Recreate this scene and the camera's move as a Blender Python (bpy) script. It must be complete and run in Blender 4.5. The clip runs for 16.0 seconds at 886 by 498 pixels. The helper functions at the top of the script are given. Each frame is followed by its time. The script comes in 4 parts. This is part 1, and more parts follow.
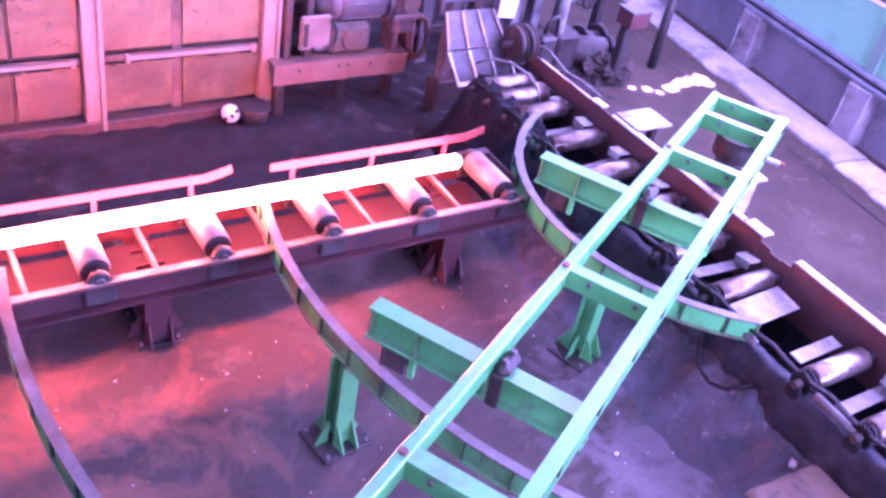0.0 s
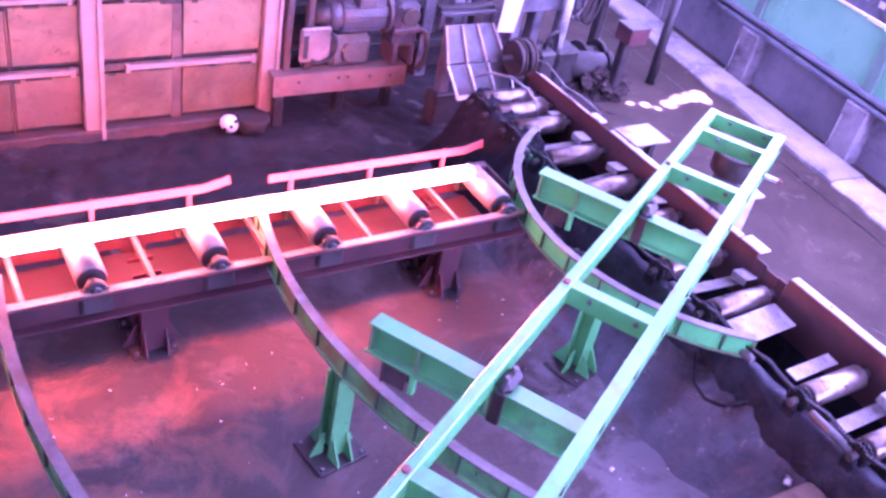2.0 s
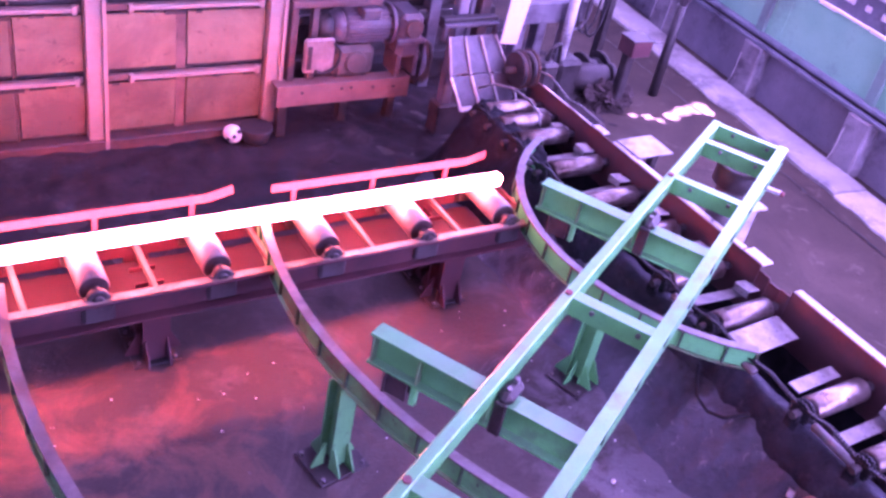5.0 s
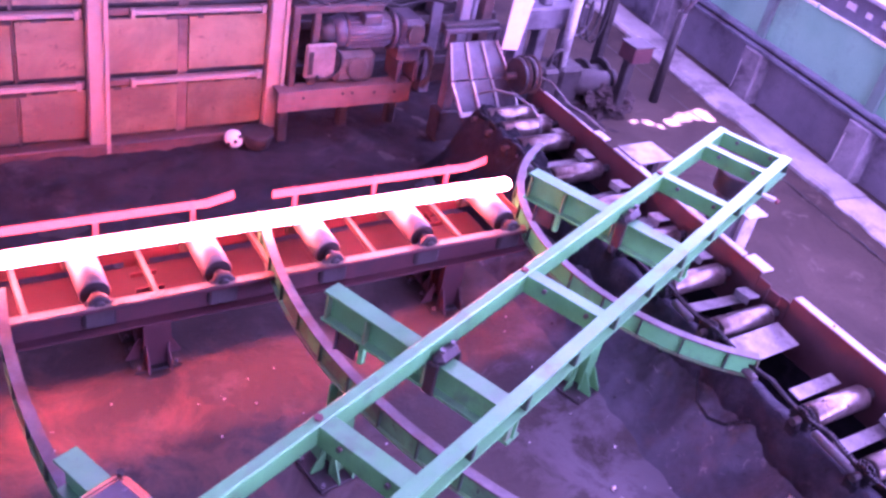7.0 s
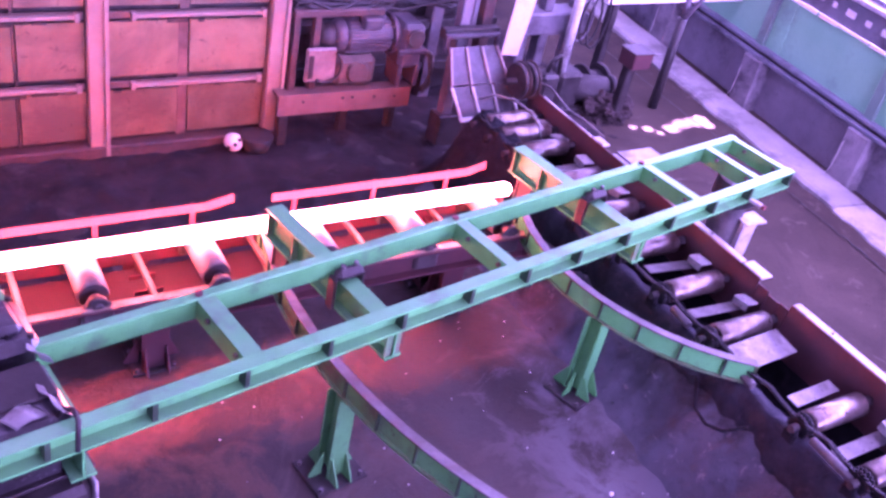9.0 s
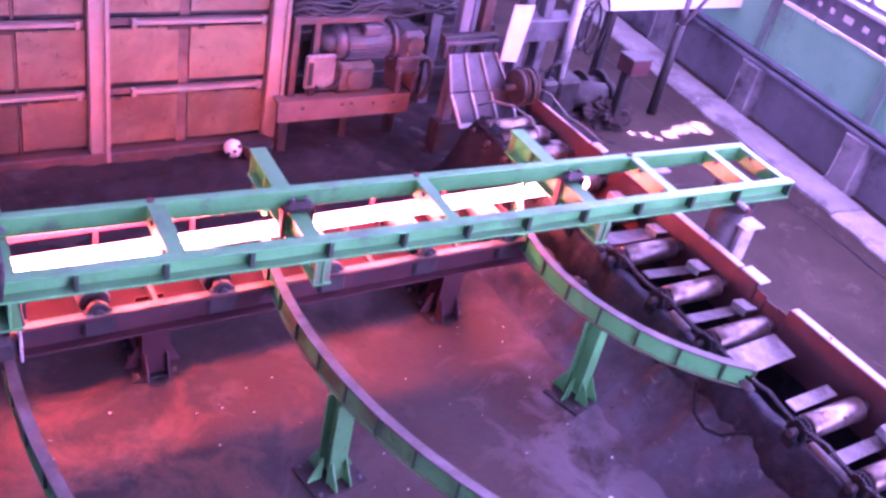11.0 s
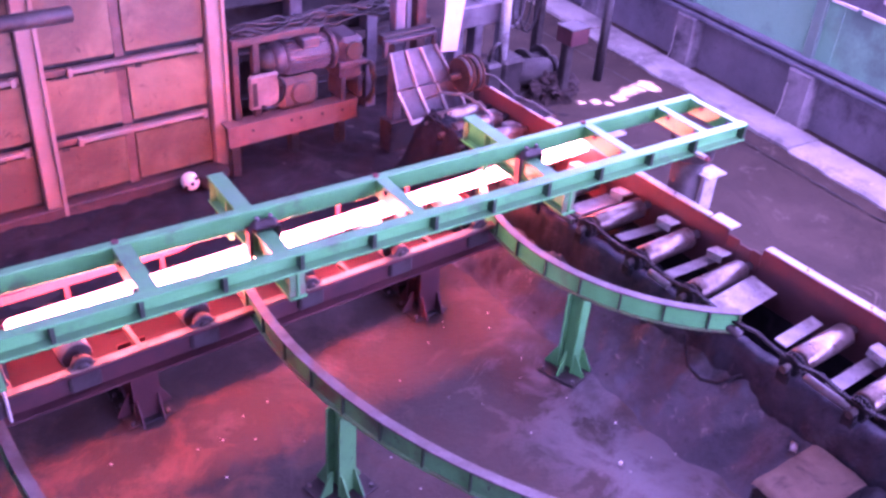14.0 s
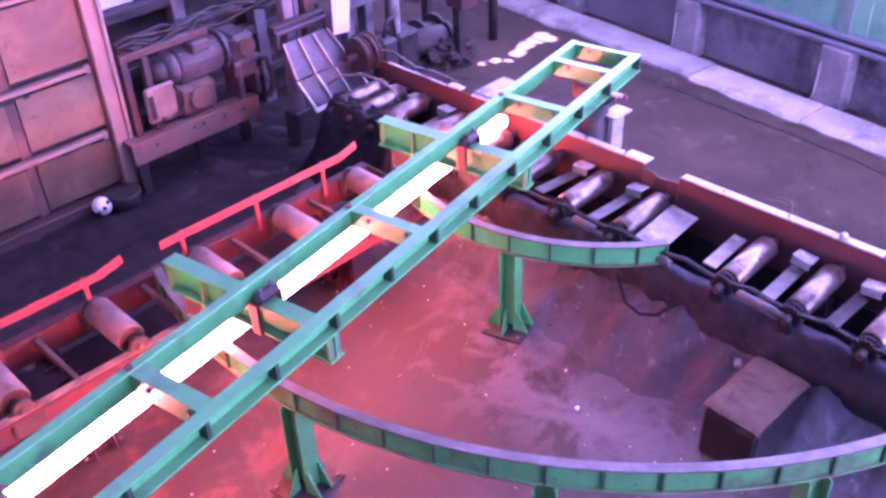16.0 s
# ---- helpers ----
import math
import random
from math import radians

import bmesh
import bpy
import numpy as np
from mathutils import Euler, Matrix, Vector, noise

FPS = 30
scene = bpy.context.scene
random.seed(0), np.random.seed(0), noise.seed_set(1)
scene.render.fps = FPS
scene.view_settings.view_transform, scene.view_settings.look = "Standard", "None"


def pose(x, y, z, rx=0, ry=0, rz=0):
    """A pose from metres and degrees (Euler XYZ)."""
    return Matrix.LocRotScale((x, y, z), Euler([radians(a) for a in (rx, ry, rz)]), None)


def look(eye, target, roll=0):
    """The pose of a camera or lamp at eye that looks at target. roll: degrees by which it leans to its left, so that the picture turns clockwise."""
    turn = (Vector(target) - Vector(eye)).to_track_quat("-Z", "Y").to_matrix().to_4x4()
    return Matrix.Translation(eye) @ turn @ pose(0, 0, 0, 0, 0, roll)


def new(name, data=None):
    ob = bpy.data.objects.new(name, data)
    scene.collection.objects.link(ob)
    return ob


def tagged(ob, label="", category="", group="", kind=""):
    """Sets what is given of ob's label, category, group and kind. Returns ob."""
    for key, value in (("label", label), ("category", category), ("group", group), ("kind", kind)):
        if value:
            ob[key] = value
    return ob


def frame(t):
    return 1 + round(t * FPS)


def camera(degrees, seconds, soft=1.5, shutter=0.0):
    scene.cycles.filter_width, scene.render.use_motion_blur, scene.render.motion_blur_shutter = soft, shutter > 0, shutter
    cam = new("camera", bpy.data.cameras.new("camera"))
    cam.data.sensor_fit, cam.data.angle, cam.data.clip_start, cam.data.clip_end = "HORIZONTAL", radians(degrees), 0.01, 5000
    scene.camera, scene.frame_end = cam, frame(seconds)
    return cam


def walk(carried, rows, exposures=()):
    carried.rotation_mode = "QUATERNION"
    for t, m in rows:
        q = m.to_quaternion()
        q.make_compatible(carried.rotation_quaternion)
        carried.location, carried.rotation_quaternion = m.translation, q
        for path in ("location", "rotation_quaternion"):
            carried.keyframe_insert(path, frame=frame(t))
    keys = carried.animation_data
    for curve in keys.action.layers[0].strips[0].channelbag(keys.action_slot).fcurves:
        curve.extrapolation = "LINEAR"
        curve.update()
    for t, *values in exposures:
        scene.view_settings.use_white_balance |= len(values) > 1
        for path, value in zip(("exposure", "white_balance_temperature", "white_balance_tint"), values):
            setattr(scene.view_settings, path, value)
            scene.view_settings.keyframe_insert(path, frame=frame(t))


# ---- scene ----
cam = camera(50.32, 16.0, soft=2.8)
PATH = [
    (0.0, pose(-5.055, -3.575, 4.055, 53.22, -9.32, -30.43)),
    (0.5, pose(-5.053, -3.58, 4.054, 53.75, -9.61, -30.45)),
    (1.0, pose(-5.065, -3.574, 4.044, 53.88, -9.94, -30.32)),
    (1.5, pose(-5.052, -3.58, 4.053, 53.81, -9.96, -30.21)),
    (2.0, pose(-5.062, -3.572, 4.057, 53.95, -10.01, -30.2)),
    (2.5, pose(-5.06, -3.571, 4.057, 54.34, -10.05, -30.22)),
    (3.0, pose(-5.067, -3.574, 4.06, 54.4, -10.42, -30.15)),
    (3.5, pose(-5.064, -3.574, 4.054, 54.42, -10.35, -30.18)),
    (4.0, pose(-5.062, -3.573, 4.05, 54.53, -10.06, -29.99)),
    (6.5, pose(-5.067, -3.574, 4.063, 54.65, -10.32, -29.87)),
    (7.0, pose(-5.068, -3.57, 4.06, 54.85, -10.3, -29.83)),
    (7.5, pose(-5.069, -3.574, 4.057, 54.91, -10.34, -29.86)),
    (8.0, pose(-5.069, -3.562, 4.064, 54.9, -10.45, -29.76)),
    (8.5, pose(-5.078, -3.569, 4.059, 55.04, -10.64, -29.75)),
    (9.0, pose(-5.074, -3.567, 4.061, 55.1, -10.67, -29.71)),
    (11.5, pose(-5.092, -3.587, 4.072, 55.64, -10.63, -29.83)),
    (12.0, pose(-5.1, -3.58, 4.075, 55.79, -10.74, -29.8)),
    (12.5, pose(-5.103, -3.58, 4.079, 55.92, -10.89, -29.74)),
    (13.0, pose(-5.1, -3.591, 4.072, 56.27, -10.46, -30.25)),
    (13.5, pose(-5.09, -3.597, 4.072, 56.7, -7.34, -33.1)),
    (14.0, pose(-5.094, -3.589, 4.064, 56.13, -3.76, -36.55)),
    (14.5, pose(-5.083, -3.59, 4.062, 55.33, -2.09, -39.65)),
    (15.0, pose(-5.079, -3.593, 4.054, 55.06, 0.64, -42.25)),
    (15.5, pose(-5.095, -3.593, 4.061, 54.68, 1.58, -44.73)),
    (16.0, pose(-5.084, -3.613, 4.06, 54.86, 1.93, -45.51)),
]
# seconds, stops, kelvin, tint
EXPOSURES = [(0.0, 5.17, 5250, 119), (2.0, 5.13, 5250, 122), (2.4, 4.85, 5500, 133), (4.0, 4.69, 5560, 144), (9.0, 4.55, 5600, 147), (12.5, 4.53, 5600, 137), (14.5, 4.54, 5480, 141), (16.0, 4.44, 5300, 119)]
walk(cam, PATH, EXPOSURES)

# ---- sky, sun, daylight through windows, added lamps under the roof ----
SUN_AZ, SUN_EL = radians(205), radians(58)
world = bpy.data.worlds.new("sky")
scene.world = world
world.use_nodes = True
wn = world.node_tree
sky = wn.nodes.new("ShaderNodeTexSky")
sky.sky_type, sky.sun_disc, sky.sun_elevation, sky.sun_rotation = "NISHITA", False, SUN_EL, SUN_AZ
wn.links.new(sky.outputs[0], wn.nodes["Background"].inputs[0])
wn.nodes["Background"].inputs[1].default_value = 0.06
SUN_DIR = Vector((math.sin(SUN_AZ) * math.cos(SUN_EL), math.cos(SUN_AZ) * math.cos(SUN_EL), math.sin(SUN_EL)))
sun = bpy.data.lights.new("sun", "SUN")
sun.energy, sun.angle, sun.color = 5.0, radians(0.35), (1.0, 0.94, 0.85)
new("sun", sun).matrix_basis = look((0, 0, 9), Vector((0, 0, 9)) - SUN_DIR)


def area(name, eye, target, w, h, watts, colour):
    lamp = bpy.data.lights.new(name, "AREA")
    lamp.shape, lamp.size, lamp.size_y, lamp.energy, lamp.color = "RECTANGLE", w, h, watts, colour
    new(name, lamp).matrix_basis = look(eye, target)


ROOF = 6.2
# the east wall, its windows and the kerb run askew to the roller tables
EAST = Matrix.Translation((3.1, 1.0, 0)) @ pose(0, 0, 0, 0, 0, -6.8) @ Matrix.Translation((-3.1, -1.0, 0))
# two added fill lamps under the closed roof, which has no skylights
area("skylight_light", (1.6, -0.5, ROOF - 0.06), (1.6, -0.5, 0), 2.2, 9.0, 18, (0.90, 0.94, 1.0))
area("skylight_light", (-4.2, -0.5, ROOF - 0.06), (-4.2, -0.5, 0), 1.2, 9.0, 5, (0.92, 0.95, 1.0))
area("window_light", EAST @ Vector((3.20, -0.5, 2.85)), EAST @ Vector((0, -0.5, 2.85)), 13.0, 2.3, 31, (0.86, 0.95, 1.0))
# added lamp in an unseen south window, brightens the south-facing sides
area("window_light", (-1.0, -8.93, 2.6), (-1.0, 0, 1.6), 4.4, 3.2, 26, (0.88, 0.95, 1.0))


# ---- materials ----
def material(name, c1, c2, rough=0.6, metal=0.0, scale=6.0, bump=0.15, dirt=None, dirt_amount=0.45, fine=60.0, each=0.0, edge=None, swirl=0.0, coat=0.0, gloss=0.5, top_light=None):
    m = bpy.data.materials.new(name)
    m.use_nodes = True
    nt = m.node_tree
    bs = nt.nodes["Principled BSDF"]
    tc = nt.nodes.new("ShaderNodeTexCoord")

    def noise_node(s, detail=6, rough_=0.6):
        n = nt.nodes.new("ShaderNodeTexNoise")
        n.inputs["Scale"].default_value, n.inputs["Detail"].default_value, n.inputs["Roughness"].default_value = s, detail, rough_
        n.inputs["Distortion"].default_value = swirl
        nt.links.new(tc.outputs["Object"], n.inputs["Vector"])
        return n

    def ramp(src, a, b):
        r = nt.nodes.new("ShaderNodeMapRange")
        r.inputs[1].default_value, r.inputs[2].default_value = a, b
        nt.links.new(src, r.inputs[0])
        return r.outputs[0]

    def mix(f, a, b):
        x = nt.nodes.new("ShaderNodeMix")
        x.data_type = "RGBA"
        for sock, v in ((x.inputs[0], f), (x.inputs[6], a), (x.inputs[7], b)):
            if hasattr(v, "is_output"):
                nt.links.new(v, sock)
            elif isinstance(v, (int, float)):
                sock.default_value = v
            else:
                sock.default_value = (*v, 1)
        return x.outputs[2]

    big, small = noise_node(scale), noise_node(fine, 4)
    col = mix(ramp(big.outputs[0], 0.35, 0.68), c1, c2)
    dark = tuple(v * 0.62 for v in c1)
    col = mix(ramp(small.outputs[0], 0.60, 0.80), col, dark)
    if dirt:
        dn = noise_node(scale * 0.45, 8, 0.68)
        col = mix(ramp(dn.outputs[0], 0.68 - dirt_amount * 0.35, 0.74 - dirt_amount * 0.18), col, dirt)
    if edge:
        en = noise_node(scale * 3.2, 7, 0.72)
        col = mix(ramp(en.outputs[0], 0.60, 0.66), col, edge)
    if each:
        oi = nt.nodes.new("ShaderNodeObjectInfo")
        hv = nt.nodes.new("ShaderNodeHueSaturation")
        nt.links.new(col, hv.inputs["Color"])
        mr = nt.nodes.new("ShaderNodeMapRange")
        mr.inputs[3].default_value, mr.inputs[4].default_value = 1 - each, 1 + each
        nt.links.new(oi.outputs["Random"], mr.inputs[0])
        nt.links.new(mr.outputs[0], hv.inputs["Value"])
        col = hv.outputs[0]
    if top_light:
        # faces that look up turn paler in patches, light from above put into colour
        ge, sp = nt.nodes.new("ShaderNodeNewGeometry"), nt.nodes.new("ShaderNodeSeparateXYZ")
        nt.links.new(ge.outputs["True Normal"], sp.inputs[0])
        up_fac = nt.nodes.new("ShaderNodeMath")
        up_fac.operation = "MULTIPLY"
        nt.links.new(ramp(sp.outputs[2], 0.6, 0.95), up_fac.inputs[0])
        thin = nt.nodes.new("ShaderNodeMapRange")
        thin.inputs[1].default_value, thin.inputs[2].default_value, thin.inputs[3].default_value, thin.inputs[4].default_value = 0.35, 0.65, 0.12, 0.62
        nt.links.new(noise_node(3.5, 8, 0.7).outputs[0], thin.inputs[0])
        nt.links.new(thin.outputs[0], up_fac.inputs[1])
        col = mix(up_fac.outputs[0], col, top_light)
    nt.links.new(col, bs.inputs["Base Color"])
    rr = nt.nodes.new("ShaderNodeMapRange")
    rr.inputs[3].default_value, rr.inputs[4].default_value = max(0.05, rough - 0.14), min(1, rough + 0.14)
    nt.links.new(big.outputs[0], rr.inputs[0])
    nt.links.new(rr.outputs[0], bs.inputs["Roughness"])
    bs.inputs["Metallic"].default_value, bs.inputs["Specular IOR Level"].default_value = metal, gloss
    bs.inputs["Coat Weight"].default_value, bs.inputs["Coat Roughness"].default_value = coat, 0.16
    bp = nt.nodes.new("ShaderNodeBump")
    bp.inputs["Strength"].default_value, bp.inputs["Distance"].default_value = bump, 0.01
    nt.links.new(small.outputs[0], bp.inputs["Height"])
    nt.links.new(bp.outputs[0], bs.inputs["Normal"])
    return m


# its last colour lightens the tops: daylight from above painted into the green
M_GREEN = material("green_paint", (0.014, 0.33, 0.10), (0.03, 0.41, 0.14), 0.38, 0.0, 5, 0.08, (0.06, 0.15, 0.08), 0.35, 70, 0.08, None, 0.0, 0.2, 0.4, (0.11, 0.31, 0.19))
# shaded copy of the green: the stiffeners' dark side faces put into colour
M_STIFF = material("green_paint_in_shade", (0.012, 0.055, 0.028), (0.022, 0.085, 0.042), 0.55, 0.0, 7, 0.12, (0.03, 0.035, 0.025), 0.5, 60, 0.1)
M_RAILGREEN = material("rail_green_paint", (0.02, 0.24, 0.075), (0.04, 0.31, 0.11), 0.4, 0.0, 5, 0.1, (0.045, 0.075, 0.045), 0.5, 60, 0.08, (0.03, 0.05, 0.03), 0.3, 0.15)
M_GREENWORN = material("green_paint_worn", (0.045, 0.22, 0.08), (0.08, 0.27, 0.12), 0.5, 0.0, 7, 0.12, (0.13, 0.10, 0.07), 0.6, 60, 0.1)
M_SCUFF = material("scuffed_steel", (0.085, 0.08, 0.085), (0.17, 0.16, 0.165), 0.5, 0.3, 9, 0.15, (0.09, 0.075, 0.065), 0.5, 90, 0.1)
M_DARK = material("oily_steel", (0.026, 0.023, 0.024), (0.055, 0.048, 0.048), 0.58, 0.2, 8, 0.25, (0.015, 0.013, 0.013), 0.5, 50, 0.2)
M_CHAIN = material("chain_steel", (0.012, 0.011, 0.012), (0.035, 0.032, 0.033), 0.42, 0.5, 30, 0.1, None, 0, 120, 0.5)
M_ROLL = material("roller_steel", (0.10, 0.072, 0.058), (0.29, 0.255, 0.24), 0.30, 0.7, 6, 0.2, (0.06, 0.036, 0.028), 0.68, 60, 0.25, (0.045, 0.03, 0.026), 0.5)
M_HOTROLL = material("heat_browned_steel", (0.15, 0.103, 0.076), (0.25, 0.185, 0.14), 0.5, 0.3, 7, 0.25, (0.032, 0.022, 0.018), 0.5, 55, 0.2, (0.15, 0.11, 0.075), 0.5)
M_ROLLERA = material("scaled_roller_steel", (0.165, 0.130, 0.115), (0.26, 0.215, 0.195), 0.5, 0.3, 7, 0.25, (0.06, 0.045, 0.04), 0.5, 60, 0.15)
M_GREASE = material("black_grease", (0.008, 0.0085, 0.0105), (0.016, 0.0165, 0.019), 0.6, 0.0, 9, 0.8, (0.028, 0.024, 0.024), 0.4, 34, 0.3, (0.045, 0.038, 0.038), 0.0, 0.0, 0.25)
# near black for caked grease and for the dark put in under the rollers
M_PIT = material("black_pit", (0.009, 0.010, 0.013), (0.018, 0.019, 0.023), 0.85, 0.0, 9, 0.6, (0.026, 0.026, 0.030), 0.4, 34, 0, None, 0.0, 0.0, 0.1)
M_SOOT = material("dusty_grease", (0.016, 0.018, 0.024), (0.034, 0.037, 0.047), 0.7, 0.0, 8, 0.8, (0.055, 0.058, 0.07), 0.4, 34, 0, None, 0.0, 0.0, 0.15)
# nearly black red, keeps the gaps between the rollers dark
M_PAN = material("dark_red_pan", (0.014, 0.004, 0.006), (0.024, 0.006, 0.009), 0.85, 0.0, 5, 0.2, (0.010, 0.004, 0.006), 0.5, 60, 0.1)
M_CHANNEL = material("dark_maroon_paint", (0.045, 0.011, 0.014), (0.070, 0.018, 0.020), 0.65, 0.0, 5, 0.2, (0.03, 0.012, 0.014), 0.5, 60, 0.1)
M_PINKSHEET = material("pale_pink_sheet", (0.50, 0.44, 0.45), (0.58, 0.52, 0.53), 0.6, 0.0, 6, 0.06, (0.42, 0.35, 0.35), 0.4, 60)
M_SCALE = material("scaled_steel", (0.075, 0.055, 0.047), (0.12, 0.09, 0.078), 0.6, 0.25, 7, 0.2, (0.15, 0.10, 0.09), 0.5, 60, 0.15)
M_RUST = material("rust_red_paint", (0.15, 0.028, 0.030), (0.20, 0.045, 0.042), 0.65, 0.0, 5, 0.2, (0.10, 0.05, 0.045), 0.5, 60, 0.1)
M_MAROON = material("maroon_paint", (0.055, 0.022, 0.024), (0.085, 0.036, 0.036), 0.6, 0.0, 5, 0.2, (0.05, 0.03, 0.03), 0.5, 60, 0.1)
M_BEAM = material("brown_beam", (0.065, 0.036, 0.033), (0.105, 0.06, 0.052), 0.6, 0.1, 6, 0.2, (0.04, 0.03, 0.03), 0.5, 60, 0.1)
M_CAP = material("bare_plate", (0.36, 0.36, 0.37), (0.50, 0.50, 0.50), 0.55, 0.2, 8, 0.15, (0.16, 0.14, 0.135), 0.45, 80, 0.2, (0.10, 0.07, 0.06))
M_PLATE = material("worn_plate", (0.12, 0.115, 0.12), (0.24, 0.235, 0.235), 0.5, 0.4, 7, 0.2, (0.08, 0.065, 0.06), 0.5, 60, 0.3, (0.05, 0.04, 0.04))
M_CONC = material("floor_concrete", (0.025, 0.0185, 0.0163), (0.040, 0.0305, 0.0262), 0.65, 0.0, 1.9, 0.6, (0.082, 0.062, 0.055), 0.42, 22, 0, (0.026, 0.019, 0.016), 1.1)


def colour_patch(m, centre, size, colour, strength):
    """A patch with a ragged outline, laid over a material; serves dust, plain tone and painted glow."""
    nt = m.node_tree
    bs = nt.nodes["Principled BSDF"]
    old = bs.inputs["Base Color"].links[0].from_socket
    tc = nt.nodes.new("ShaderNodeTexCoord")
    mp = nt.nodes.new("ShaderNodeMapping")
    mp.vector_type = "TEXTURE"
    mp.inputs["Location"].default_value, mp.inputs["Scale"].default_value = (*centre, 0)[:3], (*size, 1)[:3]
    nt.links.new(tc.outputs["Object"], mp.inputs["Vector"])
    ln = nt.nodes.new("ShaderNodeVectorMath")
    ln.operation = "LENGTH"
    nt.links.new(mp.outputs[0], ln.inputs[0])
    ns = nt.nodes.new("ShaderNodeTexNoise")
    ns.inputs["Scale"].default_value, ns.inputs["Detail"].default_value, ns.inputs["Roughness"].default_value, ns.inputs["Distortion"].default_value = 2.6, 9, 0.66, 0.5
    nt.links.new(tc.outputs["Object"], ns.inputs["Vector"])
    ad = nt.nodes.new("ShaderNodeMath")
    ad.operation = "MULTIPLY_ADD"
    ad.inputs[1].default_value = 5.2
    nt.links.new(ns.outputs[0], ad.inputs[0])
    nt.links.new(ln.outputs["Value"], ad.inputs[2])
    mr = nt.nodes.new("ShaderNodeMapRange")
    mr.inputs[1].default_value, mr.inputs[2].default_value, mr.inputs[3].default_value, mr.inputs[4].default_value = 2.35, 3.55, strength, 0
    nt.links.new(ad.outputs[0], mr.inputs[0])
    x = nt.nodes.new("ShaderNodeMix")
    x.data_type = "RGBA"
    nt.links.new(mr.outputs[0], x.inputs[0])
    nt.links.new(old, x.inputs[6])
    x.inputs[7].default_value = (*colour, 1)
    nt.links.new(x.outputs[2], bs.inputs["Base Color"])


# dark floor tone, then pale dust by the discharge table
colour_patch(M_CONC, (-2.2, -1.9), (0.9, 0.8), (0.038, 0.025, 0.019), 0.7)
colour_patch(M_CONC, (-1.25, -0.5), (0.35, 0.9), (0.035, 0.028, 0.028), 0.4)
colour_patch(M_CONC, (-1.70, -1.35), (0.55, 1.0), (0.185, 0.183, 0.20), 0.85)
colour_patch(M_CONC, (-1.50, -0.85), (0.30, 0.60), (0.16, 0.155, 0.17), 0.7)
colour_patch(M_CONC, (-2.15, -1.45), (0.35, 0.5), (0.065, 0.048, 0.042), 0.6)
# red patch: the billet's glow on the floor, put into the colour
colour_patch(M_CONC, (-4.6, -0.35), (1.6, 0.9), (0.155, 0.068, 0.041), 0.92)
# darker floor tone under the arm's sweep
colour_patch(M_CONC, (-2.7, -1.0), (0.9, 0.9), (0.042, 0.021, 0.014), 0.8)
# cool patch: daylight against the billet's red light, put into the floor colour
colour_patch(M_CONC, (-1.40, -1.3), (0.48, 1.7), (0.080, 0.081, 0.094), 0.85)
# more of the darker tone, nearer the outer rail
colour_patch(M_CONC, (-3.3, -1.8), (1.4, 1.1), (0.030, 0.020, 0.016), 0.9)
M_WALK = material("walkway_concrete", (0.040, 0.029, 0.022), (0.068, 0.050, 0.038), 0.88, 0.0, 1.1, 0.4, (0.026, 0.020, 0.017), 0.55, 24, 0, (0.085, 0.066, 0.055), 1.0, 0.0, 0.2)
M_KERB = material("kerb_concrete", (0.27, 0.265, 0.25), (0.39, 0.38, 0.36), 0.85, 0.0, 3, 0.4, (0.13, 0.125, 0.13), 0.5, 40, 0.15, (0.42, 0.41, 0.41))
M_PIER = material("sooty_pier", (0.17, 0.165, 0.175), (0.27, 0.26, 0.27), 0.85, 0.0, 4, 0.4, (0.06, 0.055, 0.065), 0.6, 40, 0.2, (0.26, 0.25, 0.25), 0.5)
M_YARD = material("yard_concrete", (0.50, 0.50, 0.48), (0.60, 0.60, 0.58), 0.85, 0.0, 0.6, 0.2, (0.36, 0.36, 0.35), 0.35, 12)
M_SOIL = material("black_soil", (0.018, 0.0145, 0.016), (0.036, 0.029, 0.031), 0.85, 0.0, 2.5, 0.9, (0.060, 0.049, 0.049), 0.36, 30, 0, (0.016, 0.013, 0.013), 1.0, 0.0, 0.12)
M_CAKE = material("caked_scale", (0.038, 0.041, 0.052), (0.078, 0.083, 0.100), 0.8, 0.0, 3.5, 0.9, (0.020, 0.020, 0.024), 0.45, 30, 0, (0.13, 0.13, 0.14), 0.6)
M_STREAK = material("lime_streak", (0.55, 0.53, 0.52), (0.68, 0.66, 0.65), 0.8, 0.0, 9, 0.2, (0.35, 0.33, 0.33), 0.5, 60)
M_LEDGE = material("sooty_ledge_paint", (0.11, 0.13, 0.155), (0.17, 0.19, 0.22), 0.6, 0.0, 4, 0.2, (0.05, 0.05, 0.06), 0.5, 50)
M_PANEL = material("faded_board", (0.145, 0.092, 0.052), (0.235, 0.16, 0.098), 0.6, 0.0, 2.6, 0.3, (0.115, 0.070, 0.050), 0.62, 38, 0.22, (0.075, 0.044, 0.033), 0.6)
M_MIDPOST = material("browned_batten", (0.10, 0.058, 0.046), (0.16, 0.10, 0.08), 0.6, 0.0, 5, 0.2, (0.06, 0.036, 0.03), 0.5, 60, 0.1)
M_POST = material("pale_post", (0.25, 0.175, 0.145), (0.33, 0.24, 0.205), 0.55, 0.0, 4, 0.15, (0.28, 0.19, 0.16), 0.5, 50, 0.05)
M_STRIP = material("strip_bar", (0.20, 0.155, 0.145), (0.30, 0.24, 0.225), 0.5, 0.2, 6, 0.15, (0.16, 0.11, 0.10), 0.5, 60, 0.1)
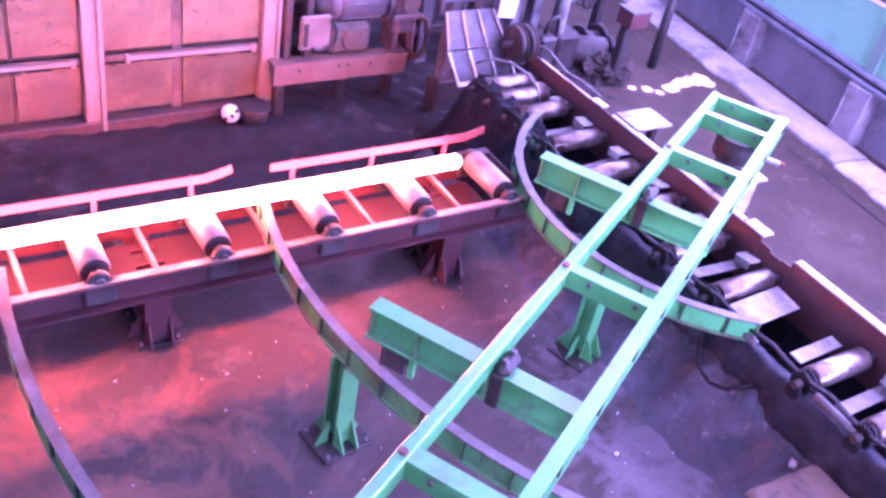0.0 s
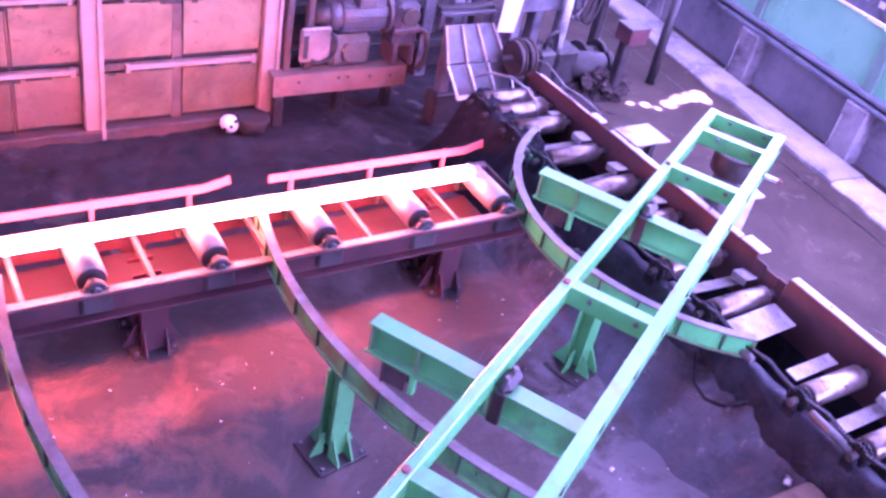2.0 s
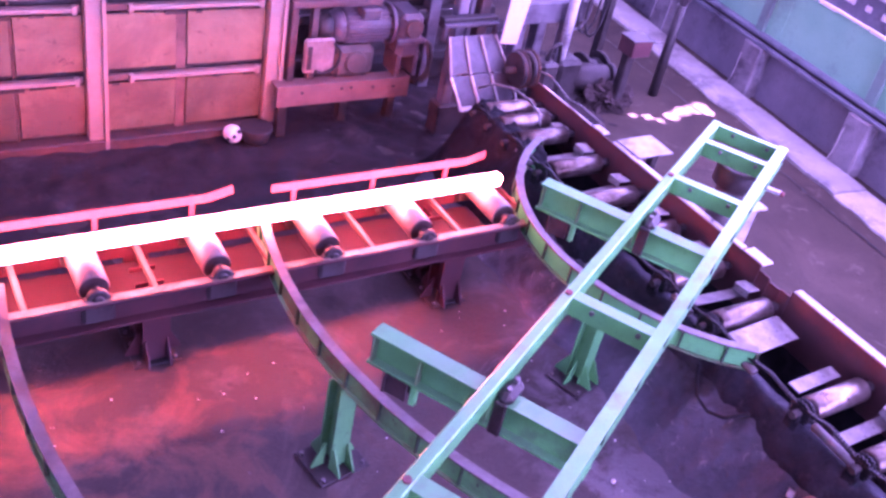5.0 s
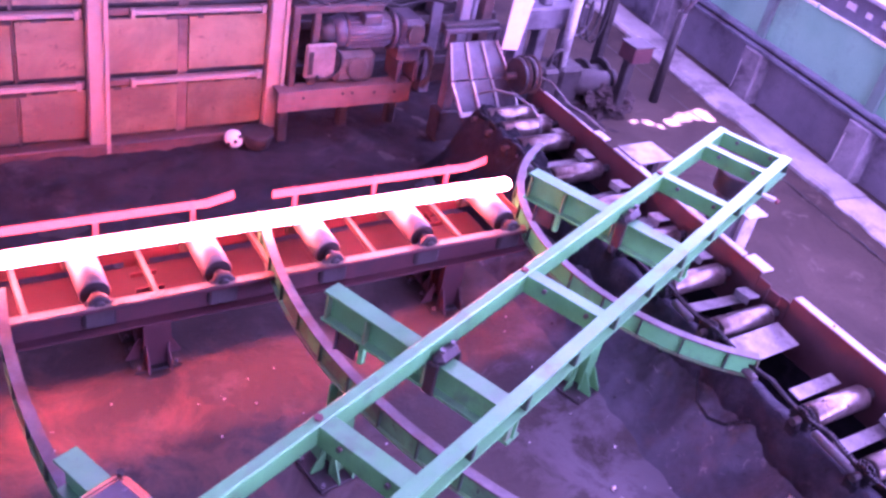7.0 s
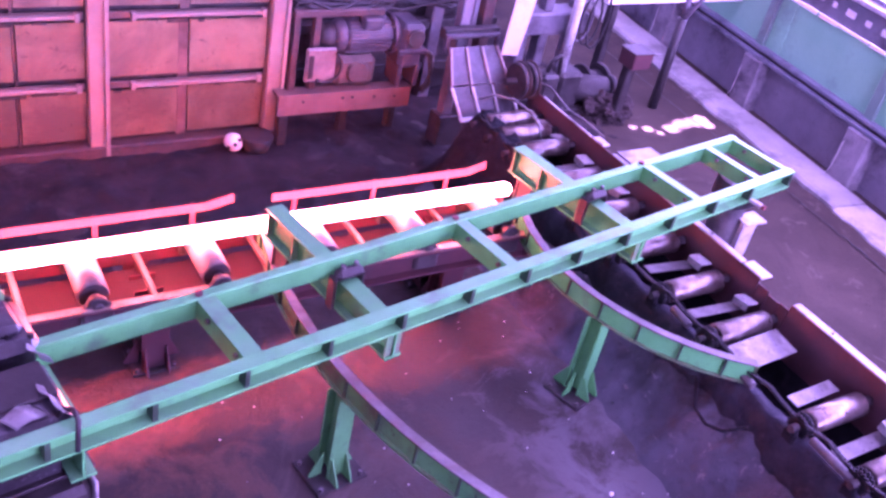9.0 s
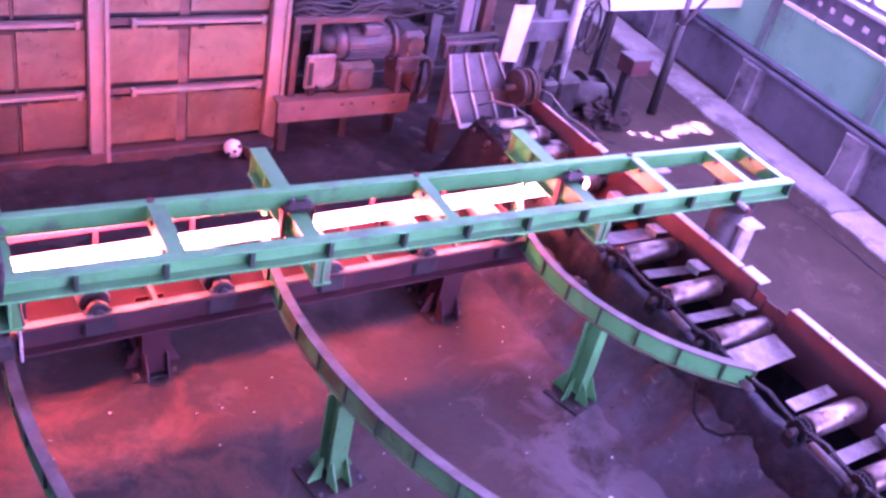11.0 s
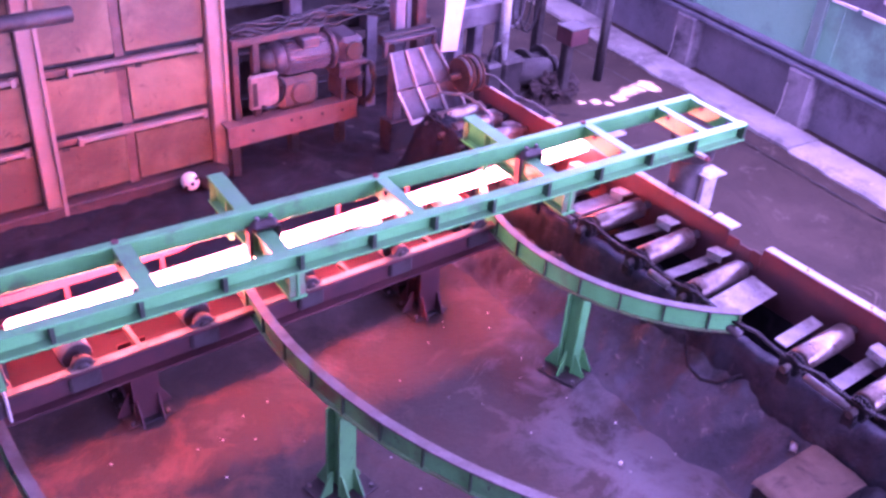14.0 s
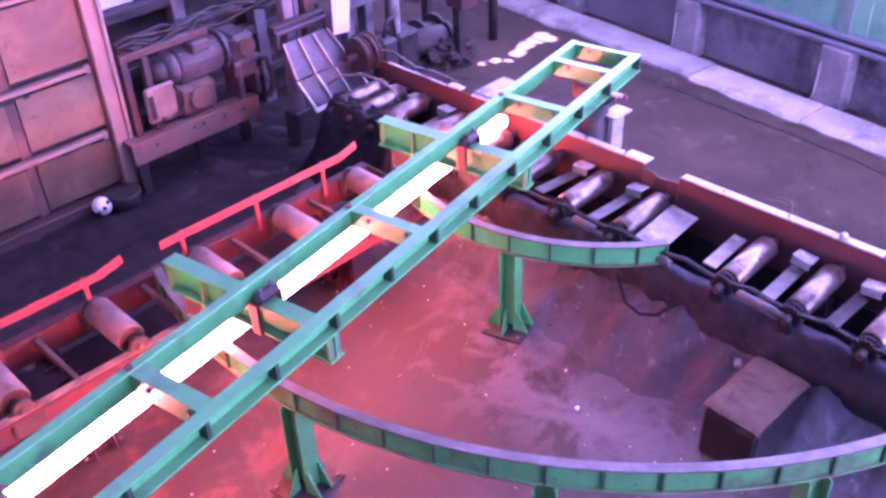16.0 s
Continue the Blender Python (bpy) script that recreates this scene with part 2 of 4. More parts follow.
M_MOTOR = material("motor_paint", (0.06, 0.05, 0.062), (0.105, 0.09, 0.102), 0.5, 0.1, 7, 0.15, (0.12, 0.09, 0.09), 0.5, 60, 0.1)
M_GEARBOX = material("oily_gearbox_paint", (0.030, 0.029, 0.036), (0.060, 0.058, 0.068), 0.32, 0.2, 8, 0.2, (0.018, 0.016, 0.018), 0.5, 50, 0.1, (0.12, 0.12, 0.13), 0.3, 0.3)
M_MACHINE = material("machine_grey", (0.12, 0.115, 0.135), (0.20, 0.19, 0.215), 0.55, 0.1, 4, 0.2, (0.05, 0.042, 0.048), 0.62, 50, 0.15)
M_BLACK = material("black_rubber", (0.012, 0.011, 0.012), (0.03, 0.028, 0.03), 0.55, 0.0, 12, 0.2, None, 0, 80)
M_WALLDARK = material("dark_dado", (0.14, 0.14, 0.165), (0.22, 0.22, 0.245), 0.8, 0.0, 2, 0.25, (0.03, 0.03, 0.04), 0.5, 30)
# one pale patch on the dado between two piers
colour_patch(M_WALLDARK, (3.22, -0.25, 0.34), (1.0, 0.32, 0.26), (0.45, 0.45, 0.47), 0.75)
M_SHEET = material("green_sheet", (0.10, 0.40, 0.24), (0.15, 0.47, 0.30), 0.45, 0.0, 1.5, 0.08, (0.08, 0.20, 0.15), 0.45, 40, 0.06)
M_SHEETPOST = material("green_post_paint", (0.09, 0.22, 0.17), (0.14, 0.28, 0.22), 0.5, 0.0, 3, 0.1, (0.08, 0.12, 0.11), 0.5, 40)
M_PALE = material("pale_sheet", (0.50, 0.52, 0.58), (0.62, 0.64, 0.70), 0.7, 0.0, 1.5, 0.1, (0.36, 0.37, 0.42), 0.4, 30)
M_WHITE = material("white_sheet", (0.75, 0.72, 0.70), (0.82, 0.80, 0.78), 0.55, 0.0, 6, 0.06, (0.55, 0.47, 0.44), 0.3, 60)
M_ROOF = material("roof_sheet", (0.22, 0.23, 0.25), (0.30, 0.31, 0.33), 0.7, 0.1, 1.5, 0.1, None, 0, 30)
M_CARD = material("brown_box", (0.17, 0.115, 0.082), (0.24, 0.168, 0.125), 0.8, 0.0, 6, 0.35, (0.035, 0.026, 0.023), 0.5, 40, 0, (0.15, 0.11, 0.09), 0.8)
M_CLOTH = material("oily_sacking", (0.030, 0.022, 0.021), (0.060, 0.045, 0.042), 0.9, 0.0, 6, 0.4, (0.02, 0.015, 0.015), 0.5, 40, 0, None, 0.6, 0.0, 0.2)
M_BASE = material("heat_reddened_paint", (0.155, 0.085, 0.070), (0.215, 0.13, 0.11), 0.6, 0.0, 4, 0.15, (0.11, 0.06, 0.05), 0.5, 50, 0.05)
M_CHUTE = material("sooty_chute_plate", (0.05, 0.046, 0.058), (0.10, 0.092, 0.108), 0.45, 0.3, 5, 0.2, (0.035, 0.03, 0.035), 0.6, 50, 0.1)
M_REDBOX = material("red_box_paint", (0.085, 0.030, 0.034), (0.12, 0.044, 0.046), 0.5, 0.0, 6, 0.1, (0.18, 0.07, 0.07), 0.4, 60)

M_HOT = bpy.data.materials.new("white_hot_steel")
M_HOT.use_nodes = True
hn = M_HOT.node_tree
hb = hn.nodes["Principled BSDF"]
hb.inputs["Base Color"].default_value = (0.3, 0.12, 0.08, 1)
hz = hn.nodes.new("ShaderNodeTexNoise")
hz.inputs["Scale"].default_value = 9
hc = hn.nodes.new("ShaderNodeTexCoord")
hn.links.new(hc.outputs["Object"], hz.inputs["Vector"])
hm = hn.nodes.new("ShaderNodeMapRange")
hm.inputs[3].default_value, hm.inputs[4].default_value = 5.4, 6.6
hn.links.new(hz.outputs[0], hm.inputs[0])
hb.inputs["Emission Color"].default_value = (1.0, 0.20, 0.055, 1)
hn.links.new(hm.outputs[0], hb.inputs["Emission Strength"])

M_GLASS = bpy.data.materials.new("window_glass")
M_GLASS.use_nodes = True
gb = M_GLASS.node_tree.nodes["Principled BSDF"]
gb.inputs["Base Color"].default_value, gb.inputs["Roughness"].default_value = (0.85, 0.95, 0.95, 1), 0.12
gb.inputs["Transmission Weight"].default_value = 1.0


# ---- mesh helpers ----
def box(bm, x0, x1, y0, y1, z0, z1, bevel=0.0, m=None):
    vs = [bm.verts.new(p) for p in ((x0, y0, z0), (x1, y0, z0), (x1, y1, z0), (x0, y1, z0), (x0, y0, z1), (x1, y0, z1), (x1, y1, z1), (x0, y1, z1))]
    fs = [bm.faces.new([vs[i] for i in f]) for f in ((3, 2, 1, 0), (4, 5, 6, 7), (0, 1, 5, 4), (1, 2, 6, 5), (2, 3, 7, 6), (3, 0, 4, 7))]
    if bevel:
        es = list({e for f in fs for e in f.edges})
        r = bmesh.ops.bevel(bm, geom=es, offset=bevel, segments=1, affect="EDGES")
        vs = list({v for f in r["faces"] for v in f.verts} | {v for v in vs if v.is_valid})
    if m is not None:
        bmesh.ops.transform(bm, matrix=m, verts=vs)
    return bm


def cyl(bm, a, b, r, n=20, r2=None, chamfer=0.0):
    a, b = Vector(a), Vector(b)
    q = (b - a).to_track_quat("Z", "Y").to_matrix()
    length = (b - a).length
    r2 = r if r2 is None else r2
    prof = [(r - chamfer, 0), (r, chamfer), (r2, length - chamfer), (r2 - chamfer, length)] if chamfer else [(r, 0), (r2, length)]
    rings = [[bm.verts.new(a + q @ Vector((rad * math.cos(2 * math.pi * i / n), rad * math.sin(2 * math.pi * i / n), h))) for i in range(n)] for rad, h in prof]
    for lo, hi in zip(rings, rings[1:]):
        for i in range(n):
            f = bm.faces.new((lo[i], lo[(i + 1) % n], hi[(i + 1) % n], hi[i]))
            f.smooth = True
    bm.faces.new(rings[0][::-1])
    bm.faces.new(rings[-1])
    return bm


def tube(bm, pts, r, n=8):
    """A round tube swept through the points."""
    pts = [Vector(p) for p in pts]
    rings = []
    for i, p in enumerate(pts):
        d = (pts[min(i + 1, len(pts) - 1)] - pts[max(i - 1, 0)]).normalized()
        u = d.cross(Vector((0.31, 0.17, 0.93))).normalized()
        v = d.cross(u)
        rings.append([bm.verts.new(p + r * (u * math.cos(2 * math.pi * k / n) + v * math.sin(2 * math.pi * k / n))) for k in range(n)])
    for lo, hi in zip(rings, rings[1:]):
        for k in range(n):
            bm.faces.new((lo[k], lo[(k + 1) % n], hi[(k + 1) % n], hi[k])).smooth = True
    bm.faces.new(rings[0][::-1])
    bm.faces.new(rings[-1])
    return bm


def prism(bm, outline, y0, y1):
    """An outline in x and z, pulled from y0 to y1."""
    a = [bm.verts.new((x, y0, z)) for x, z in outline]
    b = [bm.verts.new((x, y1, z)) for x, z in outline]
    n = len(a)
    for i in range(n):
        bm.faces.new((a[i], a[(i + 1) % n], b[(i + 1) % n], b[i]))
    bm.faces.new(a[::-1])
    bm.faces.new(b)
    return bm


def i_outline(c, w, z0, z1, f=0.013, t=0.011):
    return [(c - w / 2, z0), (c + w / 2, z0), (c + w / 2, z0 + f), (c + t / 2, z0 + f), (c + t / 2, z1 - f), (c + w / 2, z1 - f), (c + w / 2, z1), (c - w / 2, z1), (c - w / 2, z1 - f), (c - t / 2, z1 - f), (c - t / 2, z0 + f), (c - w / 2, z0 + f)]


def c_outline(c, w, z0, z1, s, f=0.013, t=0.011):
    """A channel with its web at c and its flanges towards s."""
    return [(c, z0), (c + s * w, z0), (c + s * w, z0 + f), (c + s * t, z0 + f), (c + s * t, z1 - f), (c + s * w, z1 - f), (c + s * w, z1), (c, z1)]


def along_x(bm, outline, x0, x1):
    """An outline in y and z, pulled from x0 to x1."""
    a = [bm.verts.new((x0, y, z)) for y, z in outline]
    b = [bm.verts.new((x1, y, z)) for y, z in outline]
    n = len(a)
    for i in range(n):
        bm.faces.new((a[i], a[(i + 1) % n], b[(i + 1) % n], b[i]))
    bm.faces.new(a[::-1])
    bm.faces.new(b)
    return bm


def finish(bm):
    bmesh.ops.recalc_face_normals(bm, faces=bm.faces[:])
    return bm


def part(name, bm, mat, parent=None, label="", at=None):
    finish(bm)
    me = bpy.data.meshes.new(name)
    bm.to_mesh(me)
    bm.free()
    me.materials.append(mat)
    ob = new(name, me)
    ob.parent = parent
    if at is not None:
        ob.matrix_basis = at
    if label:
        tagged(ob, label)
    return ob


def share(ob, parent, m):
    c = ob.copy()
    scene.collection.objects.link(c)
    c.parent, c.matrix_basis = parent, m
    return c


def thing(name, label, category, at=None, group="", kind=""):
    e = new(name)
    if at is not None:
        e.matrix_basis = at
    return tagged(e, label, category, group, kind)


B = bmesh.new


# ---- setting ----
def structure(name, bm, mat, label, category):
    return tagged(part(name, bm, mat), label, category, kind="structure")


def grid_sheet(x0, x1, y0, y1, nx, ny, height):
    bm = B()
    rows = [[bm.verts.new((x0 + (x1 - x0) * i / nx, y0 + (y1 - y0) * j / ny, height(x0 + (x1 - x0) * i / nx, y0 + (y1 - y0) * j / ny))) for i in range(nx + 1)] for j in range(ny + 1)]
    for j in range(ny):
        for i in range(nx):
            bm.faces.new((rows[j][i], rows[j][i + 1], rows[j + 1][i + 1], rows[j + 1][i])).smooth = True
    return bm


structure("floor", grid_sheet(-10, 4.4, -9, 7.5, 60, 60, lambda x, y: 0.006 * noise.noise((x * 1.3, y * 1.3, 0)) - 0.006), M_CONC, "dusty stained grey concrete workshop floor with a painted red glow", "floor")


def soil(x, y):
    rag = 0.15 * noise.noise((x * 1.5, y * 0.8, 3)) + 0.16 * noise.noise((x * 5, y * 5, 8)) + 0.08 * noise.noise((x * 13, y * 13, 4))
    edge = min(1, max(0, (y - 0.98 - 0.5 * rag) / 0.3)) * min(1, max(0, (0.1 - x) / 0.3))
    back = min(1, max(0, (y - 2.1 - 2 * rag) / 0.5)) * min(1, max(0, (1.75 + rag - x) / 0.3))
    edge = max(edge, back)
    return -0.035 + edge * 0.05 + min(edge, 0.9) * (0.035 * noise.noise((x * 2.2, y * 2.2, 1)) + 0.03 * noise.noise((x * 7, y * 7, 2)))


structure("ground_soil", grid_sheet(-8, 2.4, -4.2, 5.6, 280, 270, soil), M_SOIL, "black oily soil and mill scale beside the roller table", "ground")

walkway = thing("pavement", "dark worn concrete walkway beside the discharge table", "pavement", kind="structure")
part("slab", grid_sheet(-0.12, 3.6, -6.0, 6.6, 60, 160, lambda x, y: 0.004 + 0.006 * noise.noise((x * 1.1, y * 1.1, 5)) + 0.003 * noise.noise((x * 5, y * 5, 2))), M_WALK, walkway)


def crack(name, pts, w, mat, parent, z=0.016):
    """A ragged flat sliver along the points."""
    bm, rows = B(), []
    rnd = random.Random(len(pts) * 7 + int(pts[0][1] * 10))
    for (xa, ya), (xb, yb) in zip(pts, pts[1:]):
        n = max(2, int(math.hypot(xb - xa, yb - ya) / 0.06))
        for k in range(n):
            x, y = xa + (xb - xa) * k / n + rnd.uniform(-0.014, 0.014), ya + (yb - ya) * k / n
            h = w * rnd.uniform(0.25, 1.0)
            rows.append([bm.verts.new((x - h, y, z)), bm.verts.new((x + h, y, z))])
    for p, q in zip(rows, rows[1:]):
        bm.faces.new((p[0], p[1], q[1], q[0]))
    return part(name, bm, mat, parent)


crack("crack", [(2.60, 5.6), (2.50, 3.6), (2.40, 2.6), (2.47, 1.9), (2.32, 0.6), (2.22, -0.6), (2.04, -1.7), (1.80, -3.4)], 0.012, M_BLACK, walkway)
crack("crack", [(2.30, 1.25), (2.05, 1.05), (1.85, 1.02)], 0.006, M_BLACK, walkway)

# kerb along the far walkway, in cast lengths, broken at its front edge
kerb = thing("kerb", "pale worn concrete kerb along the walkway", "kerb", EAST, kind="structure")
ky = -6.0
random.seed(4)
while ky < 6.4:
    ln = random.uniform(1.15, 1.7)
    x0, top, a = 2.62 + random.uniform(-0.02, 0.02), 0.06 + random.uniform(-0.012, 0.006), ky * 3
    bm, rows = B(), []
    n = 16
    for k in range(n + 1):
        y = ky + (ln - 0.012) * k / n
        e = x0 + 0.045 * noise.noise((a, y * 2.1, 3)) + 0.03 * noise.noise((a, y * 7, 1))
        rows.append([bm.verts.new(p) for p in ((e - 0.01, y, -0.05), (e, y, top - 0.03), (e + 0.035, y, top), (3.03, y, top + 0.006 * noise.noise((y * 3, 2, 1))), (3.03, y, -0.05))])
    for p, q in zip(rows, rows[1:]):
        for k in range(5):
            bm.faces.new((p[k], p[(k + 1) % 5], q[(k + 1) % 5], q[k]))
    bm.faces.new(rows[0][::-1])
    bm.faces.new(rows[-1])
    part("kerb_stone", bm, M_KERB, kerb)
    ky += ln

# far side wall: dark dado with concrete piers, double ledge, green sheet, dark band, windows
wall = thing("wall_east", "side wall with dark dado, green sheeting and window band", "wall", EAST, kind="structure")
part("dado", box(B(), 3.22, 3.34, -9, 7.5, -0.1, 0.60), M_WALLDARK, wall, "dark sooty dado wall")
for yy in (6.1, 4.45, 2.79, 1.13, -0.53, -2.2, -3.9, -5.6):
    part("pier", box(B(), 3.06, 3.24, yy - 0.15, yy + 0.15, -0.05, 0.58, 0.015), M_PIER, wall, "stained concrete pier")
    # ragged pale strip up the far edge of each pier
    crack("lime_streak", [(0, 0.04), (0.035, 0.2), (0.03, 0.36), (0.06, 0.5)], 0.012, M_STREAK, wall, 0).matrix_basis = Matrix.Translation((3.056, yy + 0.145, 0)) @ Matrix(((0, 0, -1, 0), (-1, 0, 0, 0), (0, 1, 0, 0), (0, 0, 0, 1)))
for zz, dx in ((0.585, 0.0), (0.66, 0.03)):
    part("ledge_rail", box(B(), 3.08 + dx, 3.22, -9, 7.5, zz, zz + 0.04, 0.006), M_LEDGE, wall)
part("ledge_groove", box(B(), 3.14, 3.22, -9, 7.5, 0.626, 0.659), M_BLACK, wall)
for i in range(10):
    y0 = -8.95 + i * 1.65
    part("green_sheet", box(B(), 3.20, 3.22, y0, y0 + 1.645, 0.70, 1.31, 0.003), M_SHEET, wall)
for yy in (6.1, 4.5, 2.88, 1.19, -0.5, -2.2, -3.9):
    part("sheet_post", box(B(), 3.15, 3.199, yy - 0.06, yy + 0.06, 0.70, 1.33, 0.006), M_SHEETPOST, wall, "dull grey-green sheet post")
wr = random.Random(8)
yy = -6.0
while yy < 6.4:
    ln = wr.uniform(0.10, 0.5)
    part("sill_flake", box(B(), 3.185, 3.199, yy, yy + ln, 1.285 + wr.uniform(-0.012, 0.008), 1.318, 0.003), M_WHITE, wall, "flaking white edge strip")
    yy += ln + wr.uniform(0.0, 0.06)
part("dark_band", box(B(), 3.21, 3.30, -9, 7.5, 1.312, 1.60, 0.004), M_LEDGE, wall, "dark soot-covered band below the windows")
yy = -5.0
while yy < 6.0:
    ln, h = wr.uniform(0.05, 0.13), wr.uniform(0.03, 0.07)
    part("band_mark", box(B(), 3.203, 3.2095, yy, yy + ln, 1.455 - h / 2, 1.455 + h / 2, 0.003), M_WHITE, wall, "pale patch on the dark band")
    yy += ln + wr.uniform(0.05, 0.16)
part("sill", box(B(), 3.12, 3.34, -9, 7.5, 1.602, 1.65, 0.008), M_CAP, wall, "pale window sill")
part("upper_wall", box(B(), 3.22, 3.34, -9, 7.5, 4.12, ROOF), M_PALE, wall)
window = thing("window_1", "long band of steel-framed windows bright with daylight", "window", EAST, kind="structure")
for zz in (1.65, 1.84, 2.3, 2.95, 3.6, 4.08):
    part("window_rail", box(B(), 3.24, 3.31, -9, 7.5, zz, zz + 0.035), M_MACHINE, window)
for i in range(28):
    y0 = -9 + i * 0.6
    part("mullion", box(B(), 3.235, 3.315, y0 - 0.02, y0 + 0.02, 1.65, 4.12), M_MACHINE, window)
pane = part("pane", box(B(), 3.27, 3.276, -8.97, -8.43, 1.69, 4.08), M_GLASS, window)
pane.visible_shadow = False
for i in range(1, 27):
    share(pane, window, pose(0, i * 0.6, 0)).visible_shadow = False

structure("ground", box(B(), 2.3, 70, -60, 60, -0.2, -0.1), M_YARD, "bright sunlit concrete yard outside the windows", "ground")

# closing walls and roof; the west and south walls are unseen and added
structure("wall_north", box(B(), -10, 4.0, 6.6, 6.75, -0.1, ROOF), M_PALE, "pale sheeted end wall of the hall", "wall")
structure("wall_west", box(B(), -10.15, -10, -9, 7.5, -0.1, ROOF), M_PALE, "unseen pale wall added to close the hall", "wall")
south = B()
for x0, x1, z0, z1 in ((-10, -3.3, -0.1, ROOF), (1.3, 2.1, -0.1, ROOF), (-3.3, 1.3, -0.1, 0.95), (-3.3, 1.3, 4.25, ROOF)):
    box(south, x0, x1, -9.15, -9, z0, z1)
structure("wall_south", south, M_PALE, "unseen pale wall with a window, added to close the hall", "wall")
# unseen window, added as the opening for the south lamp
added_window = thing("window_2", "unseen steel-framed window added to hold a south lamp", "window", kind="structure")
for k in range(6):
    part("mullion", box(B(), -3.3 + k * 0.92 - 0.025, -3.3 + k * 0.92 + 0.025, -9.11, -9.04, 0.95, 4.25), M_MACHINE, added_window)
for z in (0.95, 2.0, 3.1, 4.2):
    part("window_rail", box(B(), -3.3, 1.3, -9.10, -9.05, z, z + 0.05), M_MACHINE, added_window)
for k in range(5):
    part("pane", box(B(), -3.27 + k * 0.92, -2.41 + k * 0.92, -9.078, -9.072, 1.0, 4.2), M_GLASS, added_window).visible_shadow = False
SPOT = Vector((2.28, 2.5, 0)) + SUN_DIR * (ROOF / SUN_DIR.z)
roof = B()
hx, hy = SPOT.x, SPOT.y
for x0, x1, y0, y1 in ((-10.2, hx - 0.8, -9.2, 7.6), (hx + 0.8, 4.5, -9.2, 7.6), (hx - 0.8, hx + 0.8, -9.2, hy - 0.8), (hx - 0.8, hx + 0.8, hy + 0.8, 7.6)):
    box(roof, x0, x1, y0, y1, ROOF, ROOF + 0.02)
HOLES = ((-0.27, -0.05, 0.085), (-0.12, 0.0, 0.07), (-0.04, 0.02, 0.095), (0.12, 0.02, 0.10), (0.24, -0.05, 0.09), (0.26, 0.06, 0.09), (-0.55, 0.0, 0.06), (-0.47, -0.10, 0.04), (-0.70, 0.06, 0.04))
for i in range(64):
    for j in range(64):
        cx, cy = hx - 0.8 + (i + 0.5) * 0.025, hy - 0.8 + (j + 0.5) * 0.025
        if not any(math.hypot(cx - hx - a, cy - hy - b) < r for a, b, r in HOLES):
            v = [roof.verts.new((cx + sx * 0.0125, cy + sy * 0.0125, ROOF)) for sx, sy in ((-1, -1), (1, -1), (1, 1), (-1, 1))]
            roof.faces.new(v)
structure("ceiling", roof, M_ROOF, "grey sheet roof with small rusted holes", "ceiling")

# ---- board wall beside the roller table ----
bw = thing("board_wall", "faded orange board wall between pale posts", "wall", kind="structure")
posts = (-7.9, -6.48, -5.03, -3.58, -2.185)
for px in posts:
    bm = B()
    box(bm, px - 0.07, px + 0.07, 3.0, 3.1, -0.05, 3.0, 0.01)
    part("post", bm, M_POST, bw)
    part("post_lip", box(B(), px + 0.045, px + 0.075, 2.975, 3.0, -0.05, 3.0), M_POST, bw)
random.seed(9)
for a, b in zip(posts, posts[1:]):
    mid = a + (0.466 if b > -3 else 0.617) * (b - a)
    gap = 0.042 if b > -3 else 0.014
    for x0, x1 in ((a + 0.075, mid - gap), (mid + gap, b - 0.075)):
        for z0, z1 in ((0.14, 0.545), (0.66, 1.10), (1.22, 1.75), (1.86, 2.4)):
            part("board", box(B(), x0, x1, 3.06, 3.085 + random.uniform(-0.004, 0.004), z0, z1, 0.004), M_PANEL, bw)
    part("mid_post", box(B(), mid - gap + 0.004, mid + gap - 0.004, 3.072, 3.1, 0.1, 3.0, 0.003), M_MIDPOST, bw)
    part("backing", box(B(), a + 0.07, b - 0.07, 3.1, 3.14, 0.0, 3.0), M_DARK, bw)
    for zz in (0.60, 1.16, 1.80):
        part("rail", box(B(), a + 0.09, b - 0.09, 3.035, 3.06, zz - 0.026, zz + 0.026, 0.004), M_MIDPOST, bw)
        bm = B()
        box(bm, a + 0.24, b - 0.12, 3.0, 3.035, zz - 0.017, zz + 0.017, 0.006)
        box(bm, a + 0.24, a + 0.275, 2.992, 3.037, zz - 0.032, zz + 0.032, 0.004)
        box(bm, b - 0.155, b - 0.12, 2.992, 3.037, zz - 0.032, zz + 0.032, 0.004)
        part("slide_bar", bm, M_POST, bw, "pale slide bar with end lugs")
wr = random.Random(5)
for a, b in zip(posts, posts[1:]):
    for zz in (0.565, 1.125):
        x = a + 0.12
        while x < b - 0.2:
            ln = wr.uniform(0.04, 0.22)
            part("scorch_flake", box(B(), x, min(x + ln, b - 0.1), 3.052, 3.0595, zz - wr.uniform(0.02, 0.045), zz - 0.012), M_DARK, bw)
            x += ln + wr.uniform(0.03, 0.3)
part("plinth", box(B(), -8, -2.1, 2.98, 3.12, -0.05, 0.10, 0.01), M_BEAM, bw)
pipe = thing("pipe", "dark scorched steel pipe in front of the boards", "pipe")
part("tube", cyl(B(), (-5.2, 2.6, 1.74), (-3.36, 2.6, 1.74), 0.055, 24, None, 0.006), M_DARK, pipe)
part("bracket", box(B(), -4.6, -4.54, 2.6, 3.06, 1.71, 1.77), M_DARK, pipe)

